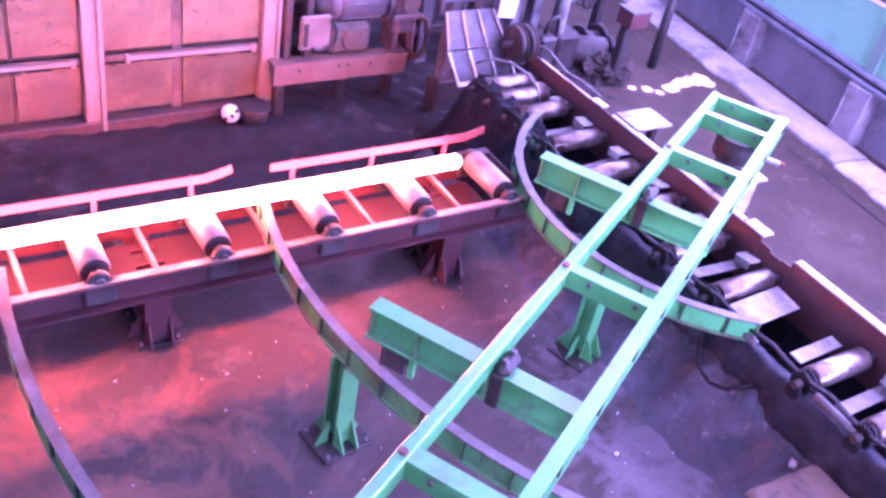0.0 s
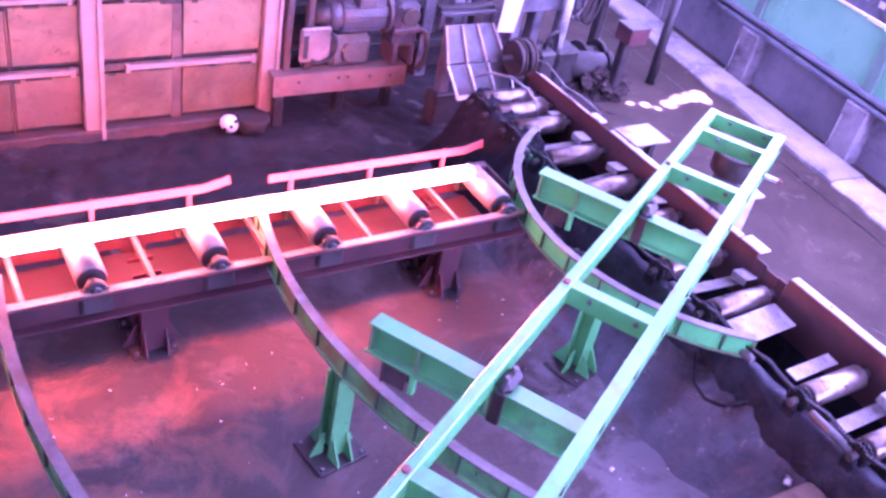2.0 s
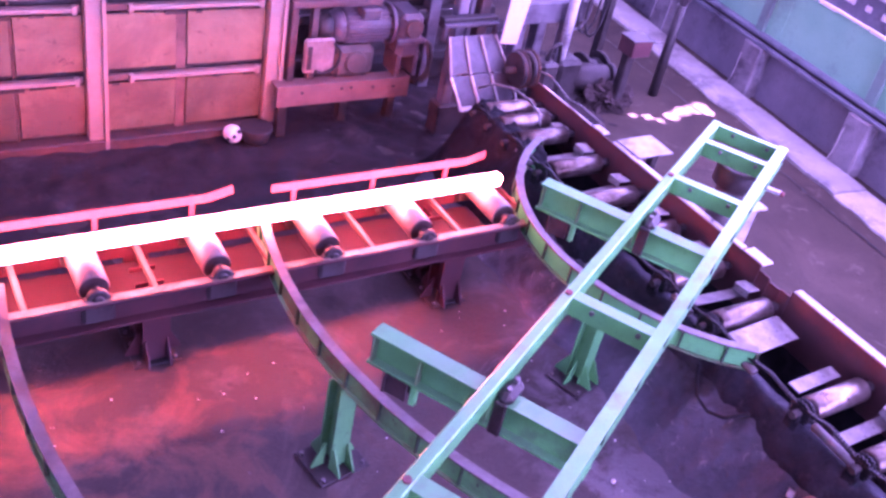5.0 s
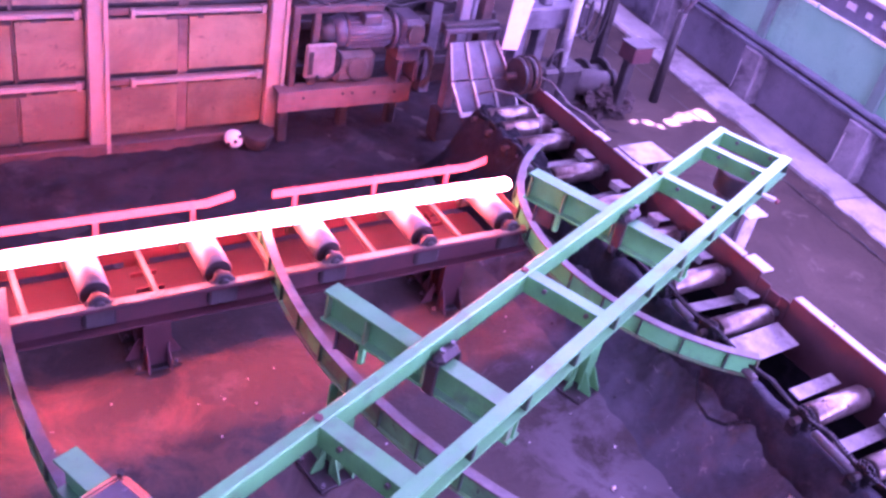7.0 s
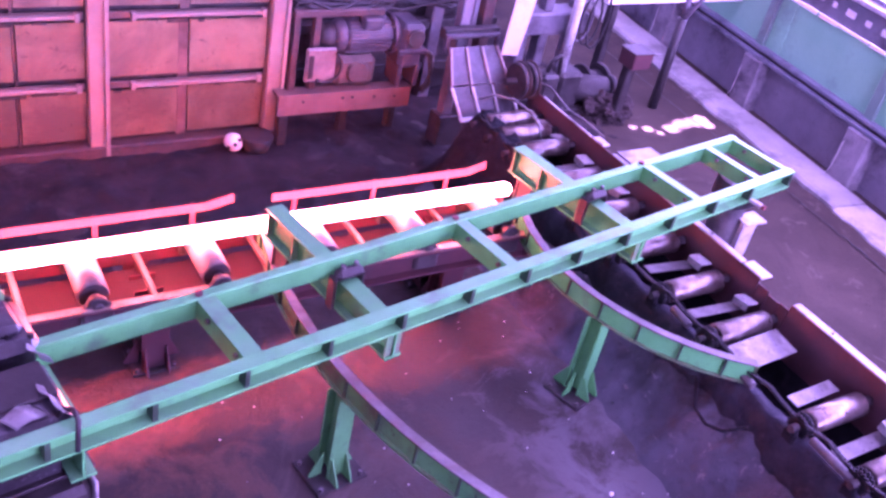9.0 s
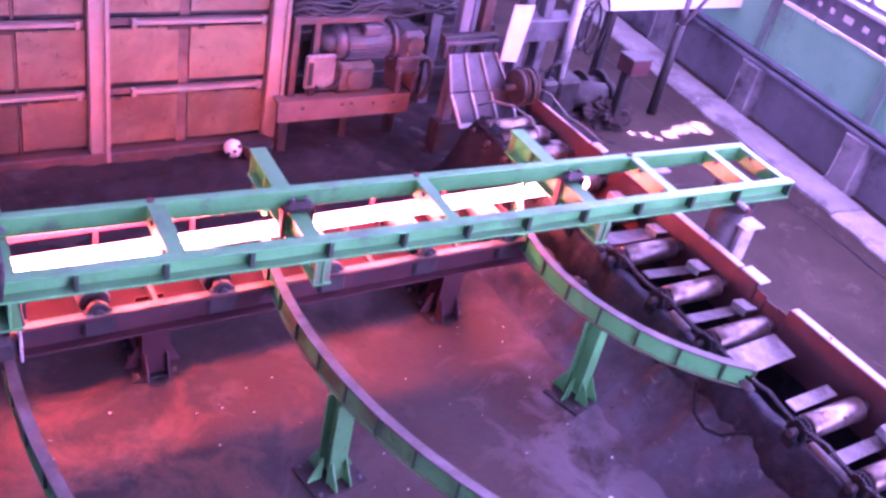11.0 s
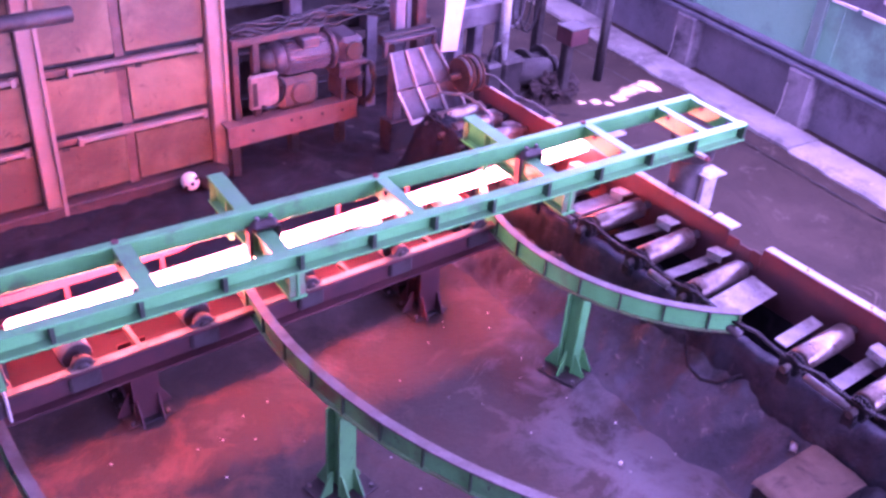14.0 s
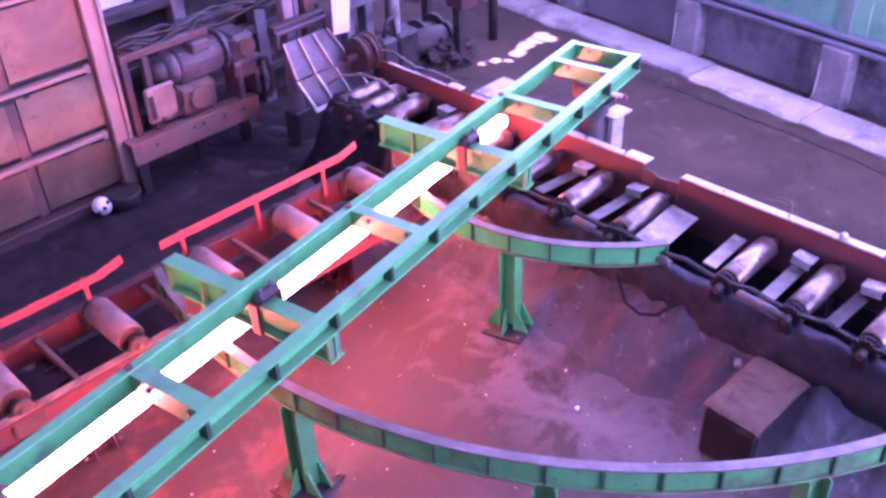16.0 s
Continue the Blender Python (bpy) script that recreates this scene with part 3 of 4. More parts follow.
# ---- roller table with the hot billet ----
AY0, AY1, AZ = 0.54, 0.93, 0.666
ta = thing("roller_table", "brown steel roller table with heavy scaled rollers", "conveyor")
XA = (-1.52, -2.16, -2.82, -3.51, -4.19, -4.87, -5.55, -6.23, -6.91)
for yy, s in ((0.47, -1), (1.0, 1)):
    part("side_channel", along_x(B(), c_outline(yy, 0.07, 0.485, 0.66, s), -7.3, -1.32), M_CHANNEL, ta)
    if s < 0:
        part("top_strip", box(B(), -7.3, -1.34, 0.412, 0.465, 0.662, 0.668), M_HOTROLL, ta, "heat-scaled top strip")
roller = None
for x in XA:
    if roller is None:
        bm = cyl(B(), (0, AY0, 0), (0, AY1, 0), 0.085, 32, None, 0.012)
        roller = part("roller", bm, M_ROLLERA, ta, at=pose(x, 0, AZ))
        bm = cyl(B(), (0, AY0 - 0.005, 0), (0, AY0 - 0.001, 0), 0.078, 28)
        part("hub_face", bm, M_DARK, roller, "dark recessed hub face")
        bm = cyl(B(), (0, AY0 - 0.12, 0), (0, AY0 - 0.006, 0), 0.03, 18, None, 0.006)
        part("shaft", bm, M_DARK, roller)
        part("shaft", cyl(B(), (0, AY1 + 0.001, 0), (0, AY1 + 0.09, 0), 0.026, 16), M_DARK, roller)
        bm = cyl(B(), (0, AY0 - 0.105, 0), (0, AY0 - 0.06, 0), 0.06, 22, None, 0.01)
        box(bm, -0.085, 0.085, AY0 - 0.115, AY0 - 0.055, -0.15, -0.015, 0.014)
        for dx in (-0.062, 0.062):
            cyl(bm, (dx, AY0 - 0.085, -0.02), (dx, AY0 - 0.085, 0.012), 0.016, 6)
        bearing = part("bearing", bm, M_DARK, ta, at=pose(x, 0, AZ))
    else:
        r = share(roller, ta, pose(x, 0, AZ, 0, 37 * x, 0))
        for c in roller.children:
            share(c, r, Matrix())
        share(bearing, ta, pose(x, 0, AZ))
    share(bearing, ta, pose(x, 0.525, AZ))
for i, x in enumerate(XA[:-1]):
    xm = x - 0.36
    part("cross_bar", box(B(), xm - 0.016, xm + 0.016, 0.48, 0.99, 0.60, 0.64, 0.005), M_SCALE, ta)
    part("apron", box(B(), x - 0.665, x + 0.02, 0.70, 0.985, 0.45 + 0.004 * (i % 2), 0.453 + 0.004 * (i % 2)), M_PAN, ta)
part("end_plate", box(B(), -1.335, -1.32, 0.40, 1.07, 0.45, 0.66, 0.004), M_BEAM, ta)
for a, b in ((-1.48, -3.03), (-3.31, -4.80), (-5.05, -6.55)):
    bm = B()
    box(bm, b, a - 0.12, 0.955, 0.967, 0.825, 0.885, 0.003)
    box(bm, 0, 0.17, -0.006, 0.006, -0.032, 0.033, 0.003, pose(a - 0.125, 0.961, 0.855, 0, -9, 6))
    g = part("guard_bar", bm, M_RUST, ta, "rust-red side guard bar")
    for k in range(3):
        part("guard_post", box(B(), b + 0.16 + k * 0.56 - 0.014, b + 0.16 + k * 0.56 + 0.014, 0.968, 0.985, 0.60, 0.88), M_RUST, g)


def leg(parent, mat, x, y, top, turn=0, w=0.14, p=0.15):
    """A welded H-section leg with flared gussets on a base plate."""
    at = pose(x, y, 0, 0, 0, turn)
    bm = B()
    box(bm, -w / 2, w / 2, -w * 0.5, -w * 0.5 + 0.012, 0.012, top)
    box(bm, -w / 2, w / 2, w * 0.5 - 0.012, w * 0.5, 0.012, top)
    box(bm, -0.006, 0.006, -w * 0.5 + 0.012, w * 0.5 - 0.012, 0.012, top)
    col = part("leg", bm, mat, parent, at=at)
    part("base_plate", box(B(), -p - 0.02, p + 0.02, -p, p, 0.0, 0.014, 0.003), M_DARK, col, "dark bolted base plate")
    for sx, sy, ang in ((1, 0, 0), (-1, 0, 180), (0.5, 1, 90), (-0.5, 1, 90), (0.5, -1, 270), (-0.5, -1, 270)):
        bm = prism(B(), [(0, 0.014), (0.085, 0.014), (0.085, 0.03), (0.012, 0.17), (0, 0.17)], -0.005, 0.005)
        off = Vector((sx * w / 2 if sy == 0 else sx * w * 0.8, sy * w / 2, 0))
        part("gusset", bm, mat, col, at=Matrix.Translation(off) @ pose(0, 0, 0, 0, 0, ang))
    for bx, by in ((-p + 0.01, -p + 0.03), (p - 0.01, -p + 0.03), (-p + 0.01, p - 0.03), (p - 0.01, p - 0.03)):
        part("bolt", cyl(B(), (bx, by, 0.012), (bx, by, 0.032), 0.012, 6), M_SCUFF, col)
    return col


for x, y in ((-1.84, 0.61), (-3.84, 0.66), (-5.85, 0.66), (-7.1, 0.66)):
    leg(ta, M_CHANNEL, x, y, 0.485, 0, 0.16, 0.12)
    leg(ta, M_CHANNEL, x, 0.95, 0.485, 0, 0.15, 0.12)


# ---- curved slide rails ----
def arc_sweep(bm, r, a0, a1, section, n):
    """A closed section of (radius offset, z) carried round the pivot."""
    rings = []
    for i in range(n + 1):
        a = radians(a0 + (a1 - a0) * i / n)
        rings.append([bm.verts.new(((r + o) * math.cos(a), (r + o) * math.sin(a), z)) for o, z in section])
    k = len(section)
    for p, q in zip(rings, rings[1:]):
        for i in range(k):
            bm.faces.new((p[i], p[(i + 1) % k], q[(i + 1) % k], q[i]))
    bm.faces.new(rings[0][::-1])
    bm.faces.new(rings[-1])
    return bm


def slide_rail(r, a0, a1, legs_at, label, depth=0.15):
    rail = thing("curved_rail", label, "rail", group="curved slide rails")
    n = int((a1 - a0) / 1.2)
    part("top_flange", arc_sweep(B(), r, a0, a1, [(0, 0.738), (0, 0.75), (-0.055, 0.75), (-0.055, 0.738)], n), M_SCUFF, rail, "scuffed dark running surface")
    part("web", arc_sweep(B(), r, a0, a1, [(-0.018, 0.75 - depth + 0.012), (-0.018, 0.738), (-0.030, 0.738), (-0.030, 0.75 - depth + 0.012)], n), M_GREEN if r < 2 else M_RAILGREEN, rail)
    part("bottom_flange", arc_sweep(B(), r, a0, a1, [(0, 0.75 - depth), (0, 0.75 - depth + 0.012), (-0.055, 0.75 - depth + 0.012), (-0.055, 0.75 - depth)], n), M_GREENWORN, rail)
    step = math.degrees(0.27 / r)
    stiff, a = None, a0 + step * 0.5
    while a < a1:
        m = pose(0, 0, 0, 0, 0, a)
        if stiff is None:
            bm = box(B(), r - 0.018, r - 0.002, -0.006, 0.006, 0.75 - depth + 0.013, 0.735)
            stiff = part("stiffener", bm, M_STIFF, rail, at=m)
        else:
            share(stiff, rail, m)
        a += step
    for e in (a0, a1):
        part("end_cap", box(B(), r - 0.055, r, -0.005, 0.005, 0.75 - depth, 0.75, 0.002), M_GREENWORN, rail, at=pose(0, 0, 0, 0, 0, e))
    for a in legs_at:
        leg(rail, M_GREEN if r < 2 else M_RAILGREEN, (r - 0.035) * math.cos(radians(a)), (r - 0.035) * math.sin(radians(a)), 0.75 - depth, a, 0.115, 0.14)
    return rail


slide_rail(1.49, 119, 235, (197, 124), "short green curved steel rail with worn running face")
slide_rail(3.256, 163.5, 254, (188.9, 213.4, 236), "long green curved steel rail with worn running face")
slide_rail(4.71, 172.5, 250, (196, 216, 236), "outer dark-stained green curved steel rail")

# ---- the billet ----
billet = thing("billet", "white-hot steel billet lying on the rollers", "billet")
part("bar", box(B(), -2.125, 2.125, -0.040, 0.040, -0.040, 0.040, 0.014), M_HOT, billet)

for x in (-2.128, 2.128):
    part("end_face", cyl(B(), (x - 0.002, 0, 0), (x + 0.002, 0, 0), 0.034, 20), M_HOT, billet)

# ---- swing arm: along +x from its pivot ----
arm = thing("swing_arm", "green welded ladder-shaped swing arm on a pivot", "machine")


AB, AT = 1.19, 1.305
w = 0.09
part("box_beam", box(B(), -0.25, 4.70, -0.326, -0.268, AB, AT, 0.006), M_GREEN, arm, "smooth green box-section beam")
channel = part("channel_beam", along_x(B(), c_outline(0.157, 0.070, AB - 0.01, AT, 1), -0.25, 5.2), M_GREEN, arm, "green channel beam with welded stiffeners")
stiff = None
for u in (-0.235, 0.24, 0.64, 1.07, 1.49, 1.90, 2.30, 2.70, 3.13, 3.55, 3.97, 4.38, 4.8, 5.18):
    if stiff is None:
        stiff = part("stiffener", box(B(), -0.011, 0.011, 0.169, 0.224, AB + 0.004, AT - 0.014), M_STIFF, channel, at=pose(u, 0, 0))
    else:
        share(stiff, channel, pose(u, 0, 0))
for u, w in ((-0.215, 0.05), (0.11, 0.06), (0.775, 0.07), (2.38, 0.075), (3.91, 0.09)):
    bm = B()
    prof = [(u + w / 2, AB + 0.004), (u + w / 2, AT - 0.004), (u - w / 2, AT - 0.004), (u - w / 2, AT - 0.016), (u + w / 2 - 0.012, AT - 0.016), (u + w / 2 - 0.012, AB + 0.004)]
    rung = part("rung", prism(bm, prof, -0.267, 0.156), M_GREEN, arm)
    for v in (-0.15, 0.10):
        part("bolt", cyl(B(), (u + w / 2, v, AB + 0.08), (u + w / 2 + 0.016, v, AB + 0.08), 0.014, 6), M_SCUFF, rung)
for v, u in ((-0.297, 3.93), (-0.297, 2.40), (-0.297, 0.80)):
    part("cap_bolt", cyl(B(), (u, v, AT), (u, v, AT + 0.012), 0.02, 6), M_RUST, arm, "rusty bolt head")
for u, reach in ((1.29, -0.925), (3.15, -0.935)):
    prof = i_outline(u, 0.1, 1.005, AB - 0.002)
    cross = part("cross_beam", prism(B(), prof, reach, 0.21), M_GREEN, arm)
    for v in (reach + 0.02, reach + 0.27, -0.3, 0.19):
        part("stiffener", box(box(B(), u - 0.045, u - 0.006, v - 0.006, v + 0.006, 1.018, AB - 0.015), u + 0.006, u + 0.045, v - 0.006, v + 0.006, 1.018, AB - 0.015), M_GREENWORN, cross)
    part("pusher_plate", box(B(), u - 0.05, u + 0.05, reach + 0.10, reach + 0.115, 0.875, 1.005, 0.003), M_DARK, cross, "dark heat-stained pusher plate")
    for dx in (-0.04, 0.028):
        part("pusher_cheek", prism(B(), [(u + dx, 0.88), (u + dx + 0.012, 0.88), (u + dx + 0.012, 1.005), (u + dx, 1.005)], reach + 0.116, reach + 0.23), M_DARK, cross)
    part("drop_post", box(B(), u + 0.005, u + 0.04, reach + 0.25, reach + 0.28, 0.88, 1.005, 0.003), M_GREEN, cross)
    # clamp built oversize, the shadow round it made part of its dark shape
    bm = box(B(), u - 0.09, u + 0.08, -0.266, -0.19, AB, AB + 0.07, 0.028)
    for dx in (-0.095, 0.072):
        box(bm, u + dx, u + dx + 0.022, -0.262, -0.20, 1.03, AB + 0.03, 0.006)
    hinge = part("hinge_block", bm, M_DARK, cross, "dark greasy hinge clamp, enlarged to take in its shadow")
    for dx in (-0.045, 0.035):
        part("nut", cyl(B(), (u + dx, -0.228, AB + 0.068), (u + dx, -0.228, AB + 0.09), 0.014, 6), M_SCUFF, cross)
tab = part("stop_tab", box(B(), 0.21, 0.25, 0.228, 0.32, 1.19, 1.212, 0.004), M_CAP, channel, "short bare stop tab")
part("tab_tip", cyl(B(), (0.23, 0.32, 1.201), (0.23, 0.345, 1.201), 0.016, 10), M_RUST, tab)
# outer drive carriage on a third cross beam
outer = part("cross_beam", prism(B(), i_outline(4.665, 0.1, 1.005, AB - 0.002), -0.89, 0.21), M_GREEN, arm)
drive = part("drive_plate", box(B(), 4.60, 5.02, -0.60, 0.16, 0.985, 1.002, 0.004), M_DARK, arm, "oily dark drive carriage plate")
bm = box(B(), 4.72, 5.02, -0.58, -0.27, 1.003, 1.18, 0.01)
box(bm, 4.63, 5.02, -0.60, -0.26, 1.181, 1.345, 0.04)
box(bm, 4.68, 5.00, -0.54, -0.33, 1.33, 1.385, 0.022)
part("gearbox", bm, M_GEARBOX, drive, "dull dark grey gearbox")
for v in (-0.56, -0.30):
    for u in (4.665, 4.98):
        part("gearbox_bolt", cyl(B(), (u, v, 1.34), (u, v, 1.362), 0.014, 6), M_DARK, drive)
bm = box(B(), 4.66, 4.98, -0.20, 0.14, 1.181, 1.30, 0.022)
box(bm, 4.72, 4.98, -0.20, 0.14, 1.003, 1.18, 0.01)
part("motor_housing", bm, M_GEARBOX, drive)
part("housing_lid", box(B(), 4.68, 4.97, -0.185, 0.02, 1.301, 1.318, 0.005), M_DARK, drive)
part("fan_cover", cyl(B(), (4.86, 0.145, 1.20), (4.86, 0.165, 1.20), 0.095, 24, 0.08, 0.008), M_MOTOR, drive)
for k, (u, v, z, rx, ry, rz, sx, sy) in enumerate(((4.70, 0.06, 1.315, 0, -42, 6, 0.045, 0.10), (4.83, 0.08, 1.335, 6, -8, 20, 0.07, 0.05), (4.655, -0.225, 1.31, 4, -58, -4, 0.05, 0.045))):
    bm = grid_sheet(-sx, sx, -sy, sy, 12, 14, lambda x, y: 0.035 * noise.noise((x * 14 + k, y * 12, k)) - 4 * x * x)
    bmesh.ops.solidify(bm, geom=bm.faces[:], thickness=0.005)
    part("shroud", bm, M_CAP, drive, "bare dented metal shroud", at=pose(u, v, z, rx, ry, rz))
part("cable", tube(B(), [(4.74, 0.10, 1.26), (4.70, 0.13, 1.33), (4.68, 0.17, 1.36), (4.68, 0.215, 1.34), (4.70, 0.25, 1.22)], 0.011, 8), M_DARK, drive)
bm = box(B(), 4.64, 4.92, 0.02, 0.24, 0.84, 0.98, 0.03)
part("brake_housing", bm, M_DARK, drive)
part("brake_edge", box(B(), 4.625, 4.638, 0.16, 0.25, 0.84, 1.0, 0.004), M_CAP, drive, "bare bright edge plate")
part("drive_wheel", cyl(B(), (4.60, -0.1, 0.876), (4.74, -0.1, 0.876), 0.118, 28, None, 0.01), M_SCUFF, drive)
for x in (4.575, 4.748):
    part("wheel_fork", box(B(), x, x + 0.017, -0.16, -0.04, 0.86, 0.985), M_DARK, drive)

# pivot stand
ps = thing("pivot_stand", "black steel pivot column with pale bracket", "stand")
part("column", cyl(B(), (0, 0, 0.02), (0, 0, 1.02), 0.11, 28), M_DARK, ps)
part("base_plate", box(B(), -0.22, 0.22, -0.22, 0.22, 0, 0.02, 0.004), M_DARK, ps)
part("bearing_head", cyl(B(), (0, 0, 1.02), (0, 0, 1.178), 0.16, 32, None, 0.012), M_DARK, ps)
part("bracket", box(B(), 0.02, 0.16, -0.16, -0.12, 0.60, 0.90, 0.006), M_CAP, ps, "pale steel bracket plate")
part("bracket_top", box(B(), 0.0, 0.2, -0.20, -0.06, 0.90, 0.915, 0.004), M_CAP, ps)

# ---- discharge roller table ----
tb = thing("roller_table", "dark oily discharge roller table with bright steel rollers", "conveyor")
YB = (1.92, 1.70, 1.45, 1.0, 0.55, 0.09, -0.37, -0.82, -1.605, -2.035, -2.47, -2.92, -3.38, -3.84)
for y0, y1, z1 in ((-0.60, 2.08, 0.80), (-0.70, -0.604, 0.765), (-0.80, -0.704, 0.745), (-0.88, -0.804, 0.755), (-4.2, -0.884, 0.80)):
    part("side_plate", box(B(), -0.23, -0.215, y0, y1, 0.42, z1, 0.003), M_MAROON, tb, "rust-red side plate")
for y0, y1, w, z in ((1.95, 1.28, 0.02, 0.812), (1.26, 1.12, 0.07, 0.818), (1.0, -0.42, 0.055, 0.815), (-0.44, -0.62, 0.10, 0.818), (-0.90, -2.25, 0.065, 0.815), (-2.37, -4.1, 0.06, 0.815)):
    part("cap_strip", box(B(), -0.235, -0.235 + w, y1, y0, z - 0.014, z, 0.003), M_CAP, tb, "bare bright cap strip")
part("knob", cyl(B(), (-0.205, -2.0, 0.815), (-0.205, -2.0, 0.85), 0.03, 12, 0.02, 0.006), M_CAP, tb)
for y in (0.8, 0.35, -0.1, -1.2, -1.65, -2.7, -3.2):
    part("rivet", cyl(B(), (-0.205, y, 0.815), (-0.205, y, 0.822), 0.009, 8), M_DARK, tb)
part("outrigger_plate", box(B(), -0.20, 0.15, 0.72, 1.0, 0.818, 0.830, 0.003), M_PLATE, tb, "loose worn steel plate")
part("outrigger_leg", box(B(), 0.06, 0.12, 0.82, 0.88, 0, 0.818, 0.004), M_DARK, tb)
for y, l in ((1.23, 0.10), (0.33, 0.13), (-0.60, 0.09), (-1.13, 0.13), (-1.86, 0.15), (-2.74, 0.12), (-3.2, 0.14)):
    part("chain_tensioner", cyl(B(), (-0.875, y - l, 0.628), (-0.865, y + l, 0.632), 0.026, 16, None, 0.006), M_SCUFF, tb, "worn bright tensioner tube")
# black sheets added below the rollers, the shade of the gaps as colour
part("trough", box(B(), -0.88, -0.235, -4.2, 2.08, 0.14, 0.152), M_PIT, tb)

part("trough_side", box(B(), -0.232, -0.217, -4.2, 2.08, 0.0, 0.419), M_PIT, tb)


def flank(bm, y0, y1):
    """A wall of caked grease below the roller hubs, lumpy on its face and ragged at its crest."""
    n = int((y1 - y0) / 0.02)
    rows = []
    for k in range(n + 1):
        y = y0 + (y1 - y0) * k / n
        row = []
        for i in range(9):
            f = i / 8
            x = -0.90 - 0.05 * math.sin(math.pi * f) + 0.028 * noise.noise((f * 3, y * 4, 2)) + 0.014 * noise.noise((f * 8, y * 13, 5)) + 0.008 * noise.noise((f * 20, y * 34, 6))
            row.append(bm.verts.new((x, y, 0.16 + 0.43 * f + (0.04 * noise.noise((1, y * 5, 7)) + 0.02 * noise.noise((4, y * 17, 3)) if i > 6 else 0))))
        row.append(bm.verts.new((-0.80, y, 0.575 + 0.02 * noise.noise((6, y * 9, 3)))))
        row.append(bm.verts.new((-0.79, y, 0.16)))
        rows.append(row)
    for p, q in zip(rows, rows[1:]):
        for i in range(len(p) - 1):
            bm.faces.new((p[i], p[i + 1], q[i + 1], q[i])).smooth = True
    return bm


for y0, y1 in ((-4.1, -2.752), (-2.75, -1.302), (-1.30, 0.228), (0.23, 1.308), (1.31, 2.05)):
    part("flank_cover", flank(B(), y0, y1), M_SOOT, tb, "black grease-caked side cover")
tagged(part("trough_scale", grid_sheet(-0.80, -0.24, -4.15, 2.05, 36, 300, lambda x, y: 0.215 + 0.07 * noise.noise((x * 3, y * 2.2, 9)) + 0.04 * noise.noise((x * 9, y * 9, 4)) + 0.02 * noise.noise((x * 24, y * 24, 6))), M_PIT, tb), kind="stuff")
roll = None
for i, y in enumerate(YB):
    if roll is None:
        roll = part("roller", cyl(B(), (-0.79, 0, 0), (-0.32, 0, 0), 0.074, 28, None, 0.012), M_ROLL, tb, at=pose(0, y, 0.635))
        bm = cyl(B(), (-0.93, 0, 0), (-0.791, 0, 0), 0.024, 14)
        part("shaft", bm, M_DARK, roll)
        part("shaft", cyl(B(), (-0.319, 0, 0), (-0.23, 0, 0), 0.03, 14), M_DARK, roll)
        bm = B()
        for xx in (-0.825, -0.865):
            cyl(bm, (xx - 0.009, 0, 0), (xx + 0.009, 0, 0), 0.062, 18)
            for k in range(18):
                a = 2 * math.pi * k / 18
                box(bm, xx - 0.007, xx + 0.007, -0.007, 0.007, 0.058, 0.074, 0, Matrix.Translation((0, 0, 0)) @ Matrix.Rotation(a, 4, "X"))
        part("sprocket", bm, M_GREASE, roll)
        bm = box(B(), -0.925, -0.885, -0.045, 0.045, -0.10, -0.02, 0.012)
        cyl(bm, (-0.92, 0, -0.02), (-0.885, 0, -0.02), 0.036, 16, None, 0.006)
        bear = part("bearing", bm, M_PIT, tb, at=pose(0, y, 0.635))
    else:
        r = share(roll, tb, pose(0, y, 0.635, 41 * i, 0, 0))
        for c in roll.children:
            share(c, r, Matrix())
        share(bear, tb, pose(0, y, 0.635))
random.seed(12)
for a, b in zip(YB, YB[1:]):
    ym = (a + b) / 2
    for yy in ((ym,) if a - b < 0.6 else ()):
        tilt = random.uniform(-5, 5)
        part("cover_plate", box(B(), -0.72, -0.30, -0.045, 0.045, -0.005, 0.005, 0.002), M_DARK if random.random() < 0.35 else M_PLATE, tb, at=pose(0, yy, 0.575, tilt, random.uniform(-3, 3), random.uniform(-4, 4)))
        part("lug", box(box(B(), -0.345, -0.245, -0.065, 0.065, -0.006, 0.006, 0.002), -0.352, -0.346, -0.06, 0.06, -0.05, 0.004), M_CAP, tb, at=pose(0, yy - 0.02, 0.63, tilt * 1.4, 4, 0))
part("wide_plate", box(B(), -0.78, -0.31, -0.10, 0.10, -0.005, 0.005, 0.002), M_PLATE, tb, "bent bare steel cover plate", at=pose(0, -0.99, 0.625, 8, 0, 3))
part("wide_plate", box(B(), -0.70, -0.30, -0.045, 0.045, -0.005, 0.005, 0.002), M_PLATE, tb, at=pose(0, -1.40, 0.60, 6, 0, 2))
part("wide_plate", box(B(), -0.74, -0.34, -0.08, 0.08, -0.005, 0.005, 0.002), M_PLATE, tb, at=pose(0, 0.30, 0.60, -6, 0, -3))
# drive chain: one link after another over the sprockets
link = None
for k in range(290):
    y = 1.95 - k * 0.0205
    z = 0.70 - 0.03 * abs(math.sin(y * 7))
    m = pose(-0.865, y, z + 0.006)
    if link is None:
        bm = cyl(B(), (-0.011, 0, 0), (0.011, 0, 0), 0.007, 6)
        box(bm, -0.013, -0.010, -0.014, 0.014, -0.007, 0.007)
        box(bm, 0.010, 0.013, -0.014, 0.014, -0.007, 0.007)
        link = part("chain_link", bm, M_CHAIN, tb, at=m)
    else:
        share(link, tb, m)
